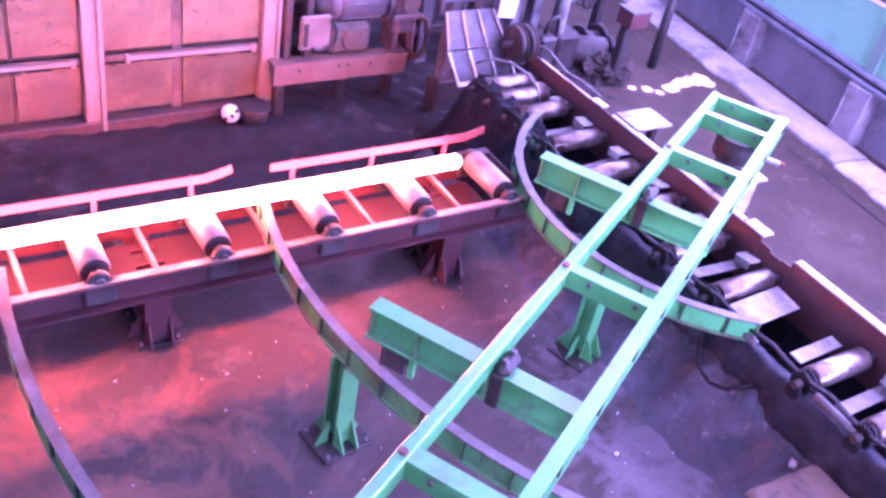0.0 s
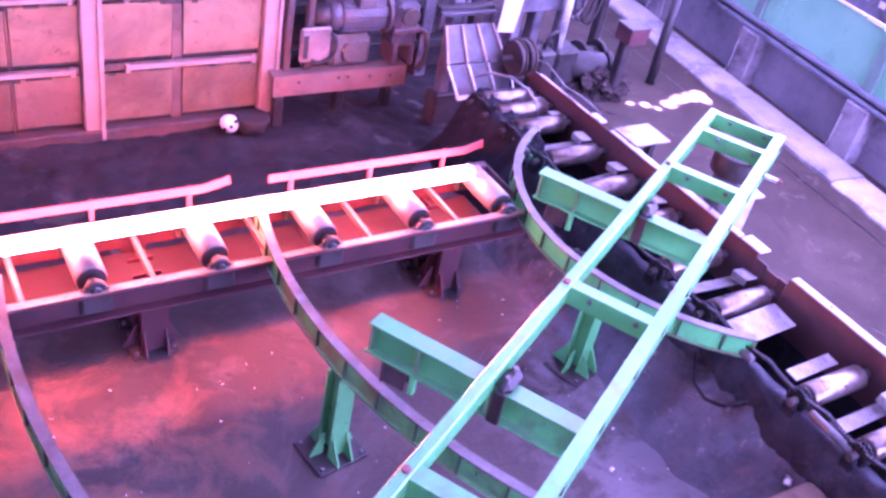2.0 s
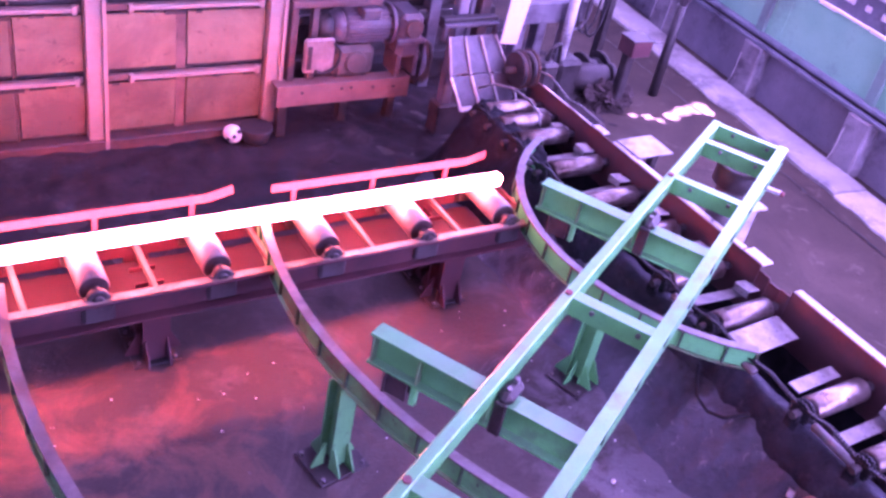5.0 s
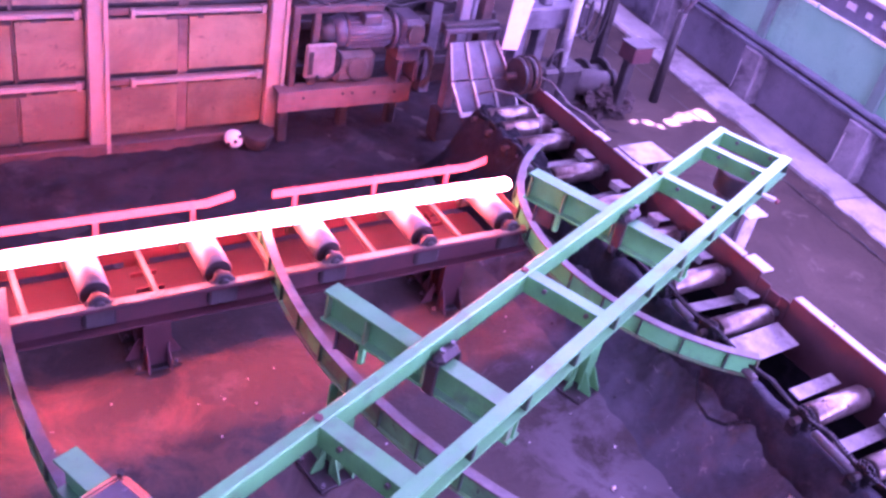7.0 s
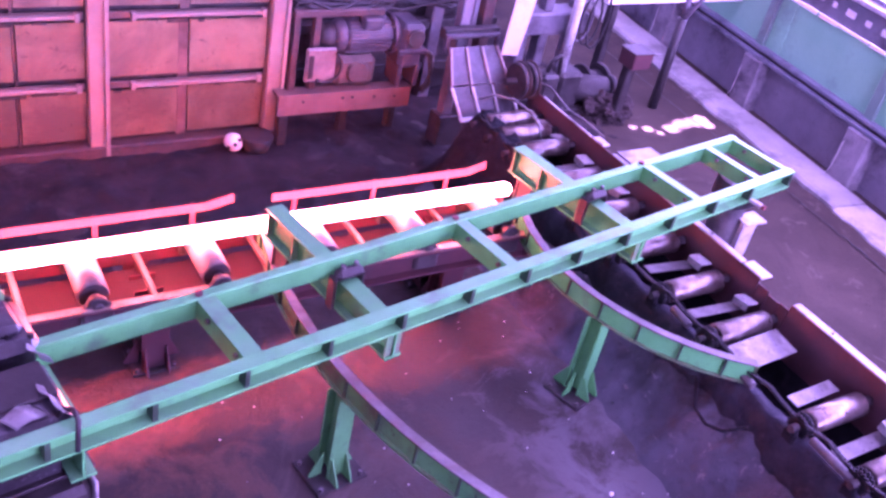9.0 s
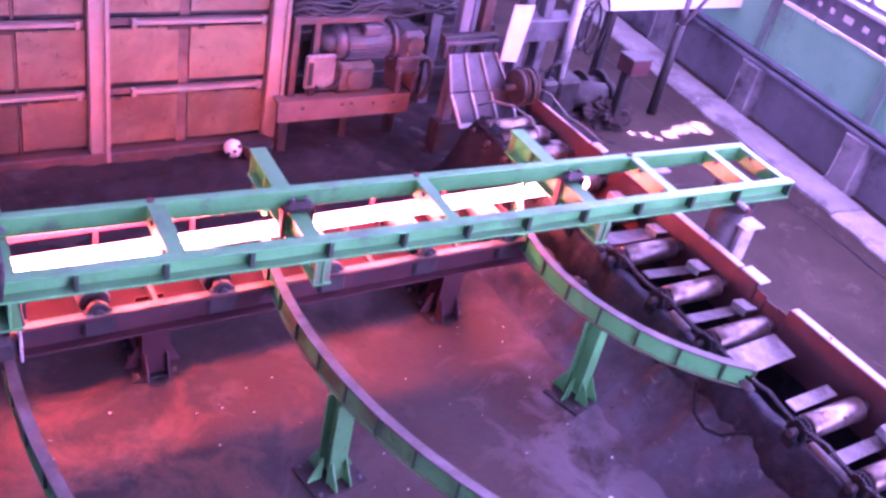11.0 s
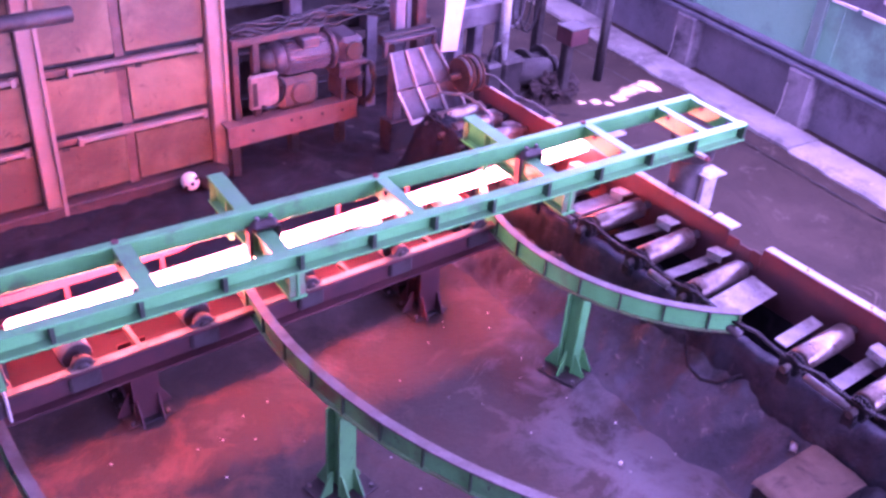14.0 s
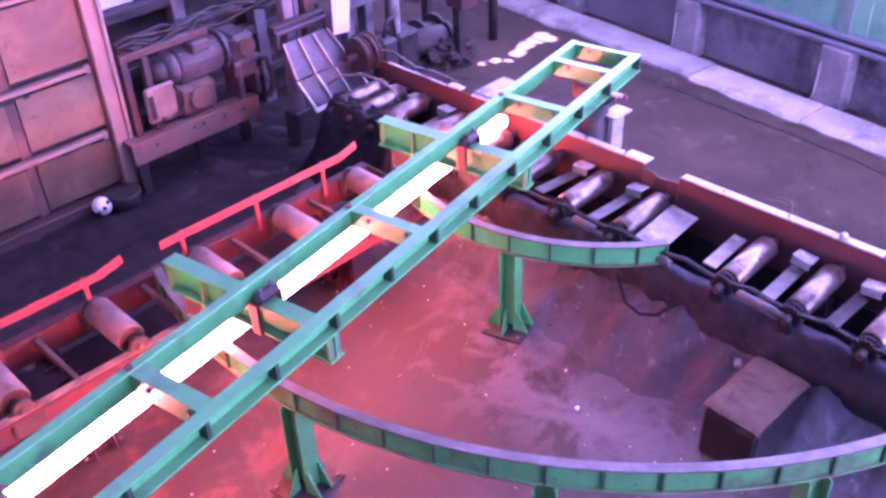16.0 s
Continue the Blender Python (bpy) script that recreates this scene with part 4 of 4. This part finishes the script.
for y in (1.9, 0.8, -0.6, -2.0, -3.4):
    part("leg", box(B(), -0.86, -0.80, y - 0.05, y + 0.05, 0, 0.36, 0.006), M_DARK, tb)
    part("leg", box(B(), -0.33, -0.235, y - 0.05, y + 0.05, 0, 0.42, 0.006), M_DARK, tb)
bm = B()
for k in range(46):
    y = -3.9 + k * 0.125
    s = random.uniform(0.006, 0.014)
    r = bmesh.ops.create_icosphere(bm, subdivisions=2, radius=s, matrix=pose(-1.16 + random.uniform(-0.1, 0.1), y, 0.07))
    for v in r["verts"]:
        v.co += 0.5 * s * noise.noise_vector(v.co * 18)
        v.co.z *= 0.6
tagged(part("grease", bm, M_GREASE, tb), kind="stuff")
# caked scale and grease heaped against the table's flank
def cake(x, y):
    f = min(1, max(0, (x + 1.34 + 0.16 * noise.noise((0, y * 1.3, 5)) + 0.05 * noise.noise((0, y * 6, 2))) / 0.46))
    lump = 0.06 * noise.noise((x * 5, y * 3.2, 6)) + 0.04 * noise.noise((x * 12, y * 10, 7)) + 0.02 * noise.noise((x * 26, y * 24, 3))
    return -0.014 + f ** 1.4 * 0.43 + f * lump


tagged(part("caked_scale", grid_sheet(-1.52, -0.87, -4.1, 2.0, 44, 380, cake), M_CAKE, tb), kind="stuff")
# heap of black grease and scale over the hubs at the head of the table
def heap(x, y):
    rise = min(1, max(0, (x + 1.20 + 0.12 * noise.noise((2, y * 3, 1))) / 0.34))
    fade = min(1, max(0, (y - 0.78 - 0.1 * noise.noise((x * 4, 3, 1))) / 0.4)) * min(1, max(0, (2.3 - y) / 0.3))
    return -0.02 + rise ** 0.7 * fade * (0.70 + 0.05 * noise.noise((x * 6, y * 6, 4)) + 0.03 * noise.noise((x * 17, y * 17, 2)))


tagged(part("caked_grease", grid_sheet(-1.34, -0.70, 0.7, 2.32, 40, 90, heap), M_PIT, tb), kind="stuff")
part("head_cable", tube(B(), [(-0.70, 2.20, 0.70), (-0.62, 2.10, 0.78), (-0.52, 1.95, 0.80), (-0.46, 1.80, 0.77), (-0.44, 1.68, 0.72), (-0.46, 1.58, 0.60)], 0.011, 8), M_PLATE, tb, "pale cable bent over the rollers")
cable_run = tube(B(), [(-0.16, 2.2, 0.84), (-0.13, 2.0, 0.86), (-0.10, 1.75, 0.78), (-0.14, 1.5, 0.83), (-0.17, 1.2, 0.84)], 0.007, 8)
part("cable", cable_run, M_PLATE, tb, "pale cable along the table side")
random.seed(52)
for k in range(26):
    y = random.uniform(-3.8, 1.7)
    w, l = random.uniform(0.006, 0.014), random.uniform(0.02, 0.06)
    part("scrap_bit", box(B(), -w, w, -l / 2, l / 2, -0.004, 0.004, 0.002), (M_SCUFF, M_DARK, M_DARK)[k % 3], tb, at=pose(random.uniform(-1.16, -1.06), y, random.uniform(0.08, 0.12), random.uniform(-8, 8), random.uniform(-12, 8), random.uniform(-30, 30)))
for y in (-2.9, -1.16):
    part("flank_cable", tube(B(), [(-0.91, y + 0.26, 0.45), (-0.96, y + 0.20, 0.40), (-1.02, y + 0.10, 0.31), (-1.03, y - 0.02, 0.29), (-1.00, y - 0.12, 0.32), (-0.94, y - 0.22, 0.43)], 0.011, 9), M_GREASE, tb, "greasy cable loop hanging from the side cover")

bx = thing("box", "brown scuffed box on the floor by the table", "box")
# black body: the shade on the box's near side put into its colour
part("body", box(B(), -0.27, 0.27, -0.165, 0.165, 0.0, 0.335, 0.02), M_GREASE, bx, at=pose(-1.26, -2.11, 0, 0, 0, -2))
bm = grid_sheet(-0.275, 0.275, -0.17, 0.17, 26, 18, lambda x, y: 0.392 + 0.012 * noise.noise((x * 6, y * 6, 3)) + 0.006 * noise.noise((x * 17, y * 17, 4)) - 2.2 * max(0, abs(x) - 0.24) ** 1.4 - 2.2 * max(0, abs(y) - 0.14) ** 1.4)
bmesh.ops.solidify(bm, geom=bm.faces[:], thickness=0.05)
part("lid", bm, M_CARD, bx, "sagging dusty brown lid", at=pose(-1.26, -2.11, 0, 0, 0, -2))

# ---- machinery beyond the board wall ----
mo = thing("drive_motor", "grey electric motor and gearbox on a red-brown base frame", "motor")
MZ, MY = 0.945, 3.02
motor_body = part("motor_body", cyl(B(), (-1.62, MY, MZ), (-1.20, MY, MZ), 0.142, 36, None, 0.014), M_MOTOR, mo)
fin = part("fin", box(B(), -1.60, -1.23, -0.004, 0.004, 0.138, 0.156), M_MOTOR, motor_body, at=pose(0, MY, MZ))
for k in range(1, 26):
    share(fin, motor_body, Matrix.Translation((0, MY, MZ)) @ Matrix.Rotation(2 * math.pi * k / 26, 4, "X"))
part("terminal_box", box(B(), -1.50, -1.33, MY - 0.16, MY - 0.02, MZ + 0.10, MZ + 0.19, 0.012), M_MOTOR, motor_body)
part("end_bell", cyl(B(), (-1.72, MY, MZ), (-1.62, MY, MZ), 0.115, 30, 0.142, 0.016), M_MOTOR, mo)
part("fan_cover", cyl(B(), (-1.84, MY, MZ), (-1.72, MY, MZ), 0.085, 28, 0.12, 0.02), M_DARK, mo, "dark soot-covered fan cover")
flange = part("flange", cyl(B(), (-1.20, MY, MZ), (-1.165, MY, MZ), 0.175, 32, None, 0.006), M_MOTOR, mo)
for k in range(8):
    a = k * math.pi / 4
    part("flange_bolt", cyl(B(), (-1.22, MY + 0.155 * math.cos(a), MZ + 0.155 * math.sin(a)), (-1.20, MY + 0.155 * math.cos(a), MZ + 0.155 * math.sin(a)), 0.012, 6), M_DARK, flange)
part("spacer", cyl(B(), (-1.165, MY, MZ), (-1.12, MY, MZ), 0.12, 24), M_DARK, mo)
bm = box(B(), -1.12, -0.89, 2.87, 3.2, 0.66, 1.06, 0.04)
box(bm, -1.15, -0.86, 2.85, 3.2, 0.80, 0.85, 0.012)
gear = part("gearbox", bm, M_MOTOR, mo)
part("gear_cover", cyl(B(), (-1.0, 2.835, 0.95), (-1.0, 2.87, 0.95), 0.085, 24, None, 0.01), M_SCALE, gear)
for x in (-1.10, -0.93):
    part("gear_foot", box(B(), x - 0.022, x + 0.022, 2.86, 3.1, 0.50, 0.70, 0.01), M_MOTOR, gear)
part("drop_pipe", tube(B(), [(-0.86, 2.92, 0.80), (-0.80, 2.90, 0.77), (-0.78, 2.88, 0.66), (-0.80, 2.86, 0.52), (-0.86, 2.86, 0.44)], 0.028, 10), M_SCALE, mo, "heat-browned bent drop pipe")
bm = box(B(), -1.70, -1.31, 2.90, 3.14, 0.502, 0.79, 0.05)
cyl(bm, (-1.50, 2.87, 0.655), (-1.50, 2.91, 0.655), 0.10, 24, None, 0.015)
part("pedestal", bm, M_SCALE, mo, "rounded heat-browned cast pedestal")
bm = box(B(), -1.99, -1.72, 2.86, 2.90, 0.60, 0.90, 0.016)
panel_plate = part("panel", bm, M_STRIP, mo, "pale access panel")
part("slot", box(B(), -1.965, -1.925, 2.852, 2.8595, 0.64, 0.84), M_BLACK, panel_plate)
bm = B()
box(bm, -2.2, -0.96, 2.86, 2.875, 0.31, 0.498)
box(bm, -2.2, -0.96, 2.8755, 2.99, 0.482, 0.498)
beam = part("base_frame", bm, M_BASE, mo, "heat-reddened pale base beam")
for x, z in ((-1.98, 0.43), (-1.62, 0.44), (-1.53, 0.44), (-1.32, 0.43), (-1.12, 0.42)):
    part("bolt_hole", cyl(B(), (x, 2.852, z), (x, 2.861, z), 0.013, 10), M_BLACK, beam)
for x, d in ((-2.12, 0.0), (-1.5, 0.12), (-1.02, 0.12)):
    part("foot", box(B(), x - 0.04, x + 0.04, 2.9 + d, 2.98 + d, 0, 0.48, 0.006), M_DARK, mo)
for x in (-2.06, -1.88):
    part("upright", box(B(), x - 0.03, x + 0.03, 2.94, 3.0, 0.50, 1.14, 0.006), M_BEAM, mo)
part("top_rail", box(B(), -2.1, -1.3, 2.92, 3.0, 1.14, 1.20, 0.008), M_BEAM, mo)
cb = thing("cable_bundle", "tangled dark cables lying over the drive frame", "cable")
random.seed(31)
for k in range(9):
    pts, x = [], -2.1
    while x < -0.5:
        pts.append((x, 2.98 + random.uniform(-0.06, 0.1), 1.22 + 0.03 * random.random() + 0.05 * math.sin(x * 5 + k)))
        x += 0.16
    part("cable", tube(B(), pts, random.uniform(0.010, 0.02), 7), M_BLACK, cb)
hose = thing("hose", "black looping hose beside the motor", "hose")
part("tube", tube(B(), [(-1.80 + 0.12 * math.sin(a), 2.835, 0.72 - 0.11 * math.cos(a) + 0.02 * a) for a in [-0.9 + k * 0.35 for k in range(11)]], 0.014, 8), M_BLACK, hose)

# machine housing behind the drive
mh = thing("machine_housing", "tall grey machine housing with pale panels", "machine")
part("body", box(B(), -1.95, 0.1, 3.7, 4.6, 0, 1.25, 0.02), M_DARK, mh)
for x0, x1 in ((-1.92, -1.50), (-1.46, -1.0), (-0.94, -0.45)):
    part("panel", box(B(), x0, x1, 3.66, 3.7, 1.30, 1.95, 0.01), M_PALE, mh, "pale sheet panel")
part("upper_body", box(B(), -1.95, 0.1, 3.72, 4.6, 1.251, 2.1, 0.02), M_MACHINE, mh)
for x in (-1.2, -0.4, 0.05):
    part("column", box(B(), x - 0.06, x + 0.06, 3.5, 3.64, 0, 2.0, 0.01), M_MACHINE, mh)
for z in (0.3, 0.72, 1.22):
    part("beam", box(B(), -1.95, 0.3, 3.52, 3.64, z, z + 0.09, 0.008), M_DARK, mh)

# tilting chute
ch = thing("chute", "grey ribbed steel chute hanging over the discharge rollers", "chute")


def panel(name, top, bottom, mat, parent, thick=0.014):
    """A tilted plate between two edges; each edge is (x0, x1, y, z)."""
    bm = B()
    q = [Vector((top[0], top[2], top[3])), Vector((top[1], top[2], top[3])), Vector((bottom[1], bottom[2], bottom[3])), Vector((bottom[0], bottom[2], bottom[3]))]
    n = (q[1] - q[0]).cross(q[3] - q[0]).normalized() * thick
    a, b = [bm.verts.new(v) for v in q], [bm.verts.new(v + n) for v in q]
    bm.faces.new(a)
    bm.faces.new(b[::-1])
    for i in range(4):
        bm.faces.new((a[i], a[(i + 1) % 4], b[(i + 1) % 4], b[i]))
    return part(name, bm, mat, parent)


UP0, UP1, LO0, LO1 = (-0.88, -0.40, 2.52, 1.02), (-0.94, -0.34, 2.31, 0.78), (-0.95, -0.33, 2.29, 0.775), (-0.88, -0.28, 2.18, 0.55)
panel("upper_panel", UP0, UP1, M_CHUTE, ch)
panel("lower_panel", LO0, LO1, M_CHUTE, ch)
for f in (0.02, 0.34, 0.66, 0.98):
    for e0, e1, m in ((UP0, UP1, M_STRIP), (LO0, LO1, M_CAP)):
        xa, xb = e0[0] + f * (e0[1] - e0[0]), e1[0] + f * (e1[1] - e1[0])
        panel("rib", (xa - 0.01, xa + 0.01, e0[2] - 0.02, e0[3] + 0.005), (xb - 0.01, xb + 0.01, e1[2] - 0.02, e1[3] + 0.005), m, ch, 0.02)
panel("bottom_lip", (-0.88, -0.28, 2.175, 0.55), (-0.87, -0.27, 2.15, 0.52), M_CAP, ch)
for x in (-0.90, -0.40):
    part("frame_post", box(B(), x - 0.018, x + 0.018, 2.525, 2.56, 0.98, 1.10, 0.004), M_CHUTE, ch)
part("frame_top", box(B(), -0.918, -0.382, 2.52, 2.565, 1.101, 1.125, 0.004), M_CHUTE, ch)
part("head_bar", box(B(), -0.90, -0.36, 2.58, 2.66, 1.06, 1.15, 0.006), M_DARK, ch)
part("hanger", box(B(), -0.72, -0.62, 2.66, 2.76, 0.3, 2.2, 0.008), M_MACHINE, ch)
part("hanger", box(B(), -0.50, -0.40, 2.66, 2.76, 0.3, 2.2, 0.008), M_BEAM, ch)
part("foot", box(B(), -0.76, -0.36, 2.62, 2.80, 0.0, 0.3, 0.01), M_DARK, ch)
sg = thing("sheet_plate", "tall pale sheet on a thin red rod", "sheet")
bm = prism(B(), [(-0.39, 0.97), (-0.22, 0.95), (-0.16, 1.46), (-0.37, 1.47)], 2.44, 2.452)
part("sheet", bm, M_PINKSHEET, sg)
part("rod", cyl(B(), (-0.40, 2.45, 0.68), (-0.375, 2.456, 1.0), 0.012, 10), M_RUST, sg)

# pulley at the head of the discharge table
pu = thing("pulley", "double steel pulley wheel with worn rims", "pulley")
for x in (-0.37, -0.27):
    bm = cyl(B(), (x - 0.022, 2.17, 0.86), (x + 0.022, 2.17, 0.86), 0.15, 36, None, 0.008)
    part("disc", bm, M_DARK, pu)
    part("rim", cyl(B(), (x + 0.023, 2.17, 0.86), (x + 0.037, 2.17, 0.86), 0.165, 36, None, 0.006), M_SCALE, pu, "worn bright rim")
part("axle", cyl(B(), (-0.5, 2.17, 0.86), (-0.14, 2.17, 0.86), 0.03, 14), M_DARK, pu)
part("support", box(B(), -0.215, -0.16, 2.10, 2.24, 0.80, 0.90, 0.006), M_DARK, pu)

# grey frame machine and clutter by the far walkway
gm = thing("frame_machine", "grey steel frame machine with vertical guides", "machine")
part("cross_head", box(B(), 0.35, 1.12, 3.15, 3.4, 0.78, 1.0, 0.015), M_MACHINE, gm)
for x in (0.42, 0.66, 1.02):
    part("guide", box(B(), x - 0.05, x + 0.05, 3.2, 3.34, 0, 0.78, 0.01), M_MACHINE, gm)
    part("upper_guide", box(B(), x - 0.05, x + 0.05, 3.22, 3.34, 1.0, 2.0, 0.01), M_MACHINE, gm)
part("cylinder", cyl(B(), (0.85, 3.05, 0.2), (0.85, 3.05, 1.5), 0.05, 20), M_CAP, gm)
part("base", box(B(), 0.2, 1.3, 3.1, 3.6, 0, 0.12, 0.01), M_DARK, gm)
for k in range(3):
    part("hanging_hose", tube(B(), [(1.0 + 0.10 * k + 0.12 * math.sin(a), 3.1, 0.95 - 0.22 * math.cos(a) * (1 + 0.2 * k)) for a in [i * 0.45 for i in range(15)]], 0.012, 7), M_BLACK if k else M_MACHINE, gm, "looping hose hanging on the frame")
rb = thing("red_box", "red-brown metal box with grey lid on a stand", "box")
part("body", box(B(), 1.32, 1.56, 2.58, 2.80, 0.64, 0.80, 0.008), M_REDBOX, rb)
part("lid", box(B(), 1.31, 1.57, 2.57, 2.81, 0.80, 0.814, 0.005), M_DARK, rb)
part("stand", box(B(), 1.36, 1.46, 2.66, 2.76, 0, 0.64, 0.01), M_DARK, rb)
jk = thing("pump", "dark greasy pump set on the floor", "pump", pose(0.30, 0.75, 0))
part("body", cyl(B(), (0.75, 2.35, 0.22), (1.15, 2.2, 0.22), 0.15, 24, None, 0.03), M_DARK, jk)
part("head", box(B(), 0.5, 0.8, 2.2, 2.5, 0, 0.45, 0.04), M_DARK, jk)
part("flange", cyl(B(), (1.15, 2.2, 0.22), (1.2, 2.18, 0.22), 0.17, 24, None, 0.01), M_DARK, jk)
part("mount", box(B(), 0.62, 1.15, 2.15, 2.45, 0, 0.08, 0.01), M_DARK, jk)

rag = thing("sack", "crumpled oily brown sack lying on the floor", "sack")
bm = B()
bmesh.ops.create_icosphere(bm, subdivisions=5, radius=0.26)
for v in bm.verts:
    d = v.co.normalized()
    v.co = v.co * (1 + 0.32 * noise.noise(d * 2.6) + 0.20 * noise.noise(d * 6.5) + 0.09 * noise.noise(d * 15))
    v.co.z = max(-0.005, v.co.z * 0.75 + 0.06)
    v.co.x *= 1.25
part("cloth", bm, M_CLOTH, rag, at=pose(1.42, 2.90, 0.008, 0, 0, 25))
dr = thing("cable_drum", "dark greasy cable drum lying by the pump", "drum")
part("flange", cyl(B(), (1.28, 3.2, 0.2), (1.32, 3.2, 0.2), 0.2, 28, None, 0.006), M_DARK, dr)
part("flange", cyl(B(), (1.52, 3.2, 0.2), (1.56, 3.2, 0.2), 0.2, 28, None, 0.006), M_DARK, dr)
part("core", cyl(B(), (1.32, 3.2, 0.2), (1.52, 3.2, 0.2), 0.13, 24), M_BLACK, dr)
vl = thing("valve_block", "grey valve block with a bent pipe", "valve")
part("block", box(B(), 0.42, 0.62, 2.75, 2.95, 0.0, 0.55, 0.03), M_DARK, vl)
part("pipe", tube(B(), [(0.52, 2.85, 0.55), (0.53, 2.84, 0.66), (0.60, 2.86, 0.70), (0.72, 2.94, 0.66), (0.80, 3.0, 0.45), (0.80, 3.02, 0.12)], 0.02, 12), M_DARK, vl)
part("handwheel", cyl(B(), (0.38, 2.85, 0.42), (0.40, 2.85, 0.42), 0.08, 20, None, 0.005), M_REDBOX, vl)
po = thing("pole", "black steel pole with forked top bracket", "pole")
part("shaft", cyl(B(), (2.13, 2.9, 0), (2.13, 2.9, 1.02), 0.05, 20), M_BLACK, po)
part("upper_shaft", cyl(B(), (2.13, 2.9, 1.02), (2.13, 2.9, 1.32), 0.03, 16), M_MACHINE, po)
part("fork", cyl(B(), (2.13, 2.9, 0.98), (2.13, 2.62, 1.5), 0.02, 12), M_MACHINE, po)
part("fork", cyl(B(), (2.13, 2.9, 1.30), (2.13, 2.5, 1.52), 0.016, 12), M_MACHINE, po)
wb = thing("beam", "long pale painted beam on dark legs", "beam")
part("beam", box(B(), 1.52, 3.50, 3.36, 3.5, 0.98, 1.13, 0.008), M_WHITE, wb)
part("leg", box(B(), 1.62, 1.70, 3.38, 3.48, 0, 0.98, 0.006), M_DARK, wb)

# small things on the floor
pt = thing("helmet", "small white dented ball with dark spots", "ball")
bm = B()
bmesh.ops.create_icosphere(bm, subdivisions=3, radius=0.076)
for v in bm.verts:
    v.co *= 1 + 0.10 * noise.noise(v.co * 14)
part("shell", bm, M_WHITE, pt, at=pose(-2.55, 2.88, 0.10))
for a, b in ((-100, 10), (-60, 35), (-140, -15)):
    d = Vector((math.cos(radians(a)) * math.cos(radians(b)), math.sin(radians(a)) * math.cos(radians(b)), math.sin(radians(b))))
    part("spot", cyl(B(), d * 0.060, d * 0.081, 0.017, 9), M_BLACK, pt, at=pose(-2.55, 2.88, 0.10))
bk = thing("basin", "shallow dark basin against the boards", "basin")
part("bowl", cyl(B(), (-2.36, 2.86, 0.02), (-2.36, 2.86, 0.16), 0.10, 24, 0.14, 0.01), M_DARK, bk)
bm = B()
random.seed(77)
for k in range(140):
    x, y = random.uniform(-4.6, -0.9), random.uniform(-3.2, 0.4)
    s = random.uniform(0.002, 0.007)
    box(bm, -s, s, -s * 0.7, s * 0.7, 0, s, 0, pose(x, y, 0.0, 0, 0, random.uniform(0, 180)))
tagged(part("floor_crumbs", bm, M_CAP), "small pale scale crumbs scattered on concrete", "debris", kind="stuff")
sc = thing("scrap", "pale torn scrap on the caked scale", "scrap")
bm = grid_sheet(-0.03, 0.03, -0.022, 0.022, 5, 4, lambda x, y: 0.014 * noise.noise((x * 40, y * 40, 2)))
bmesh.ops.solidify(bm, geom=bm.faces[:], thickness=0.006)
part("flake", bm, M_WHITE, sc, at=pose(-1.02, -1.86, 0.29, 10, -20, 30))
for x, y, s in ((-1.72, -1.24, 0.014), (-1.90, -1.72, 0.009), (-1.50, -0.98, 0.008), (-1.93, -1.66, 0.007)):
    bit = thing("stone_chip", "small pale stone chip on the concrete", "stone", pose(x, y, 0.003), "pale stone chips")
    bm = B()
    bmesh.ops.create_icosphere(bm, subdivisions=2, radius=s, matrix=pose(0, 0, s * 0.5))
    for v in bm.verts:
        v.co += 0.4 * s * noise.noise_vector(v.co * 60)
        v.co.z = max(-0.004, v.co.z)
    part("chip", bm, M_WHITE, bit)


ARM = [
    (0.0, 209.1),
    (1.5, 209.5),
    (3.5, 209.75),
    (4.0, 209.7),
    (5.5, 209.3),
    (6.5, 206.31),
    (7.0, 202.77),
    (7.5, 199.89),
    (8.0, 196.26),
    (8.5, 192.97),
    (9.0, 189.37),
    (11.5, 174.14),
    (12.0, 171.91),
    (12.5, 171.99),
    (13.0, 172.49),
    (13.5, 173.11),
    (14.0, 176.66),
    (14.5, 179.75),
    (15.0, 183.45),
    (15.5, 186.45),
    (16.0, 190.3),
]


def carried(theta):
    """The billet held against the pushers of the arm at that angle."""
    a = radians(theta)
    d, n = Vector((math.cos(a), math.sin(a))), Vector((-math.sin(a), math.cos(a)))
    p = d * 2.375 - n * 0.61
    return pose(p.x, p.y, 0.792, 0, 0, theta - 180)


def motions():
    walk(arm, [(t, pose(0, 0, 0, 0, 0, a)) for t, a in ARM])
    head = [(0, -1.75), (2, -1.63), (4, -1.50), (6.3, -1.36), (9.2, -1.35), (10.2, -1.25), (11.0, -0.64), (11.3, -0.42), (11.6, -0.21), (12.0, -0.19), (13.0, -0.19), (14.0, -0.20)]
    rows = [(t, pose(x - 2.125, 0.79, 0.792)) for t, x in head]
    rows.append((14.5, pose(-2.345, 0.69, 0.792, 0, 0, 0.3)))
    rows += [(t, carried(a)) for t, a in ARM if t > 14.6]
    walk(billet, rows)


motions()
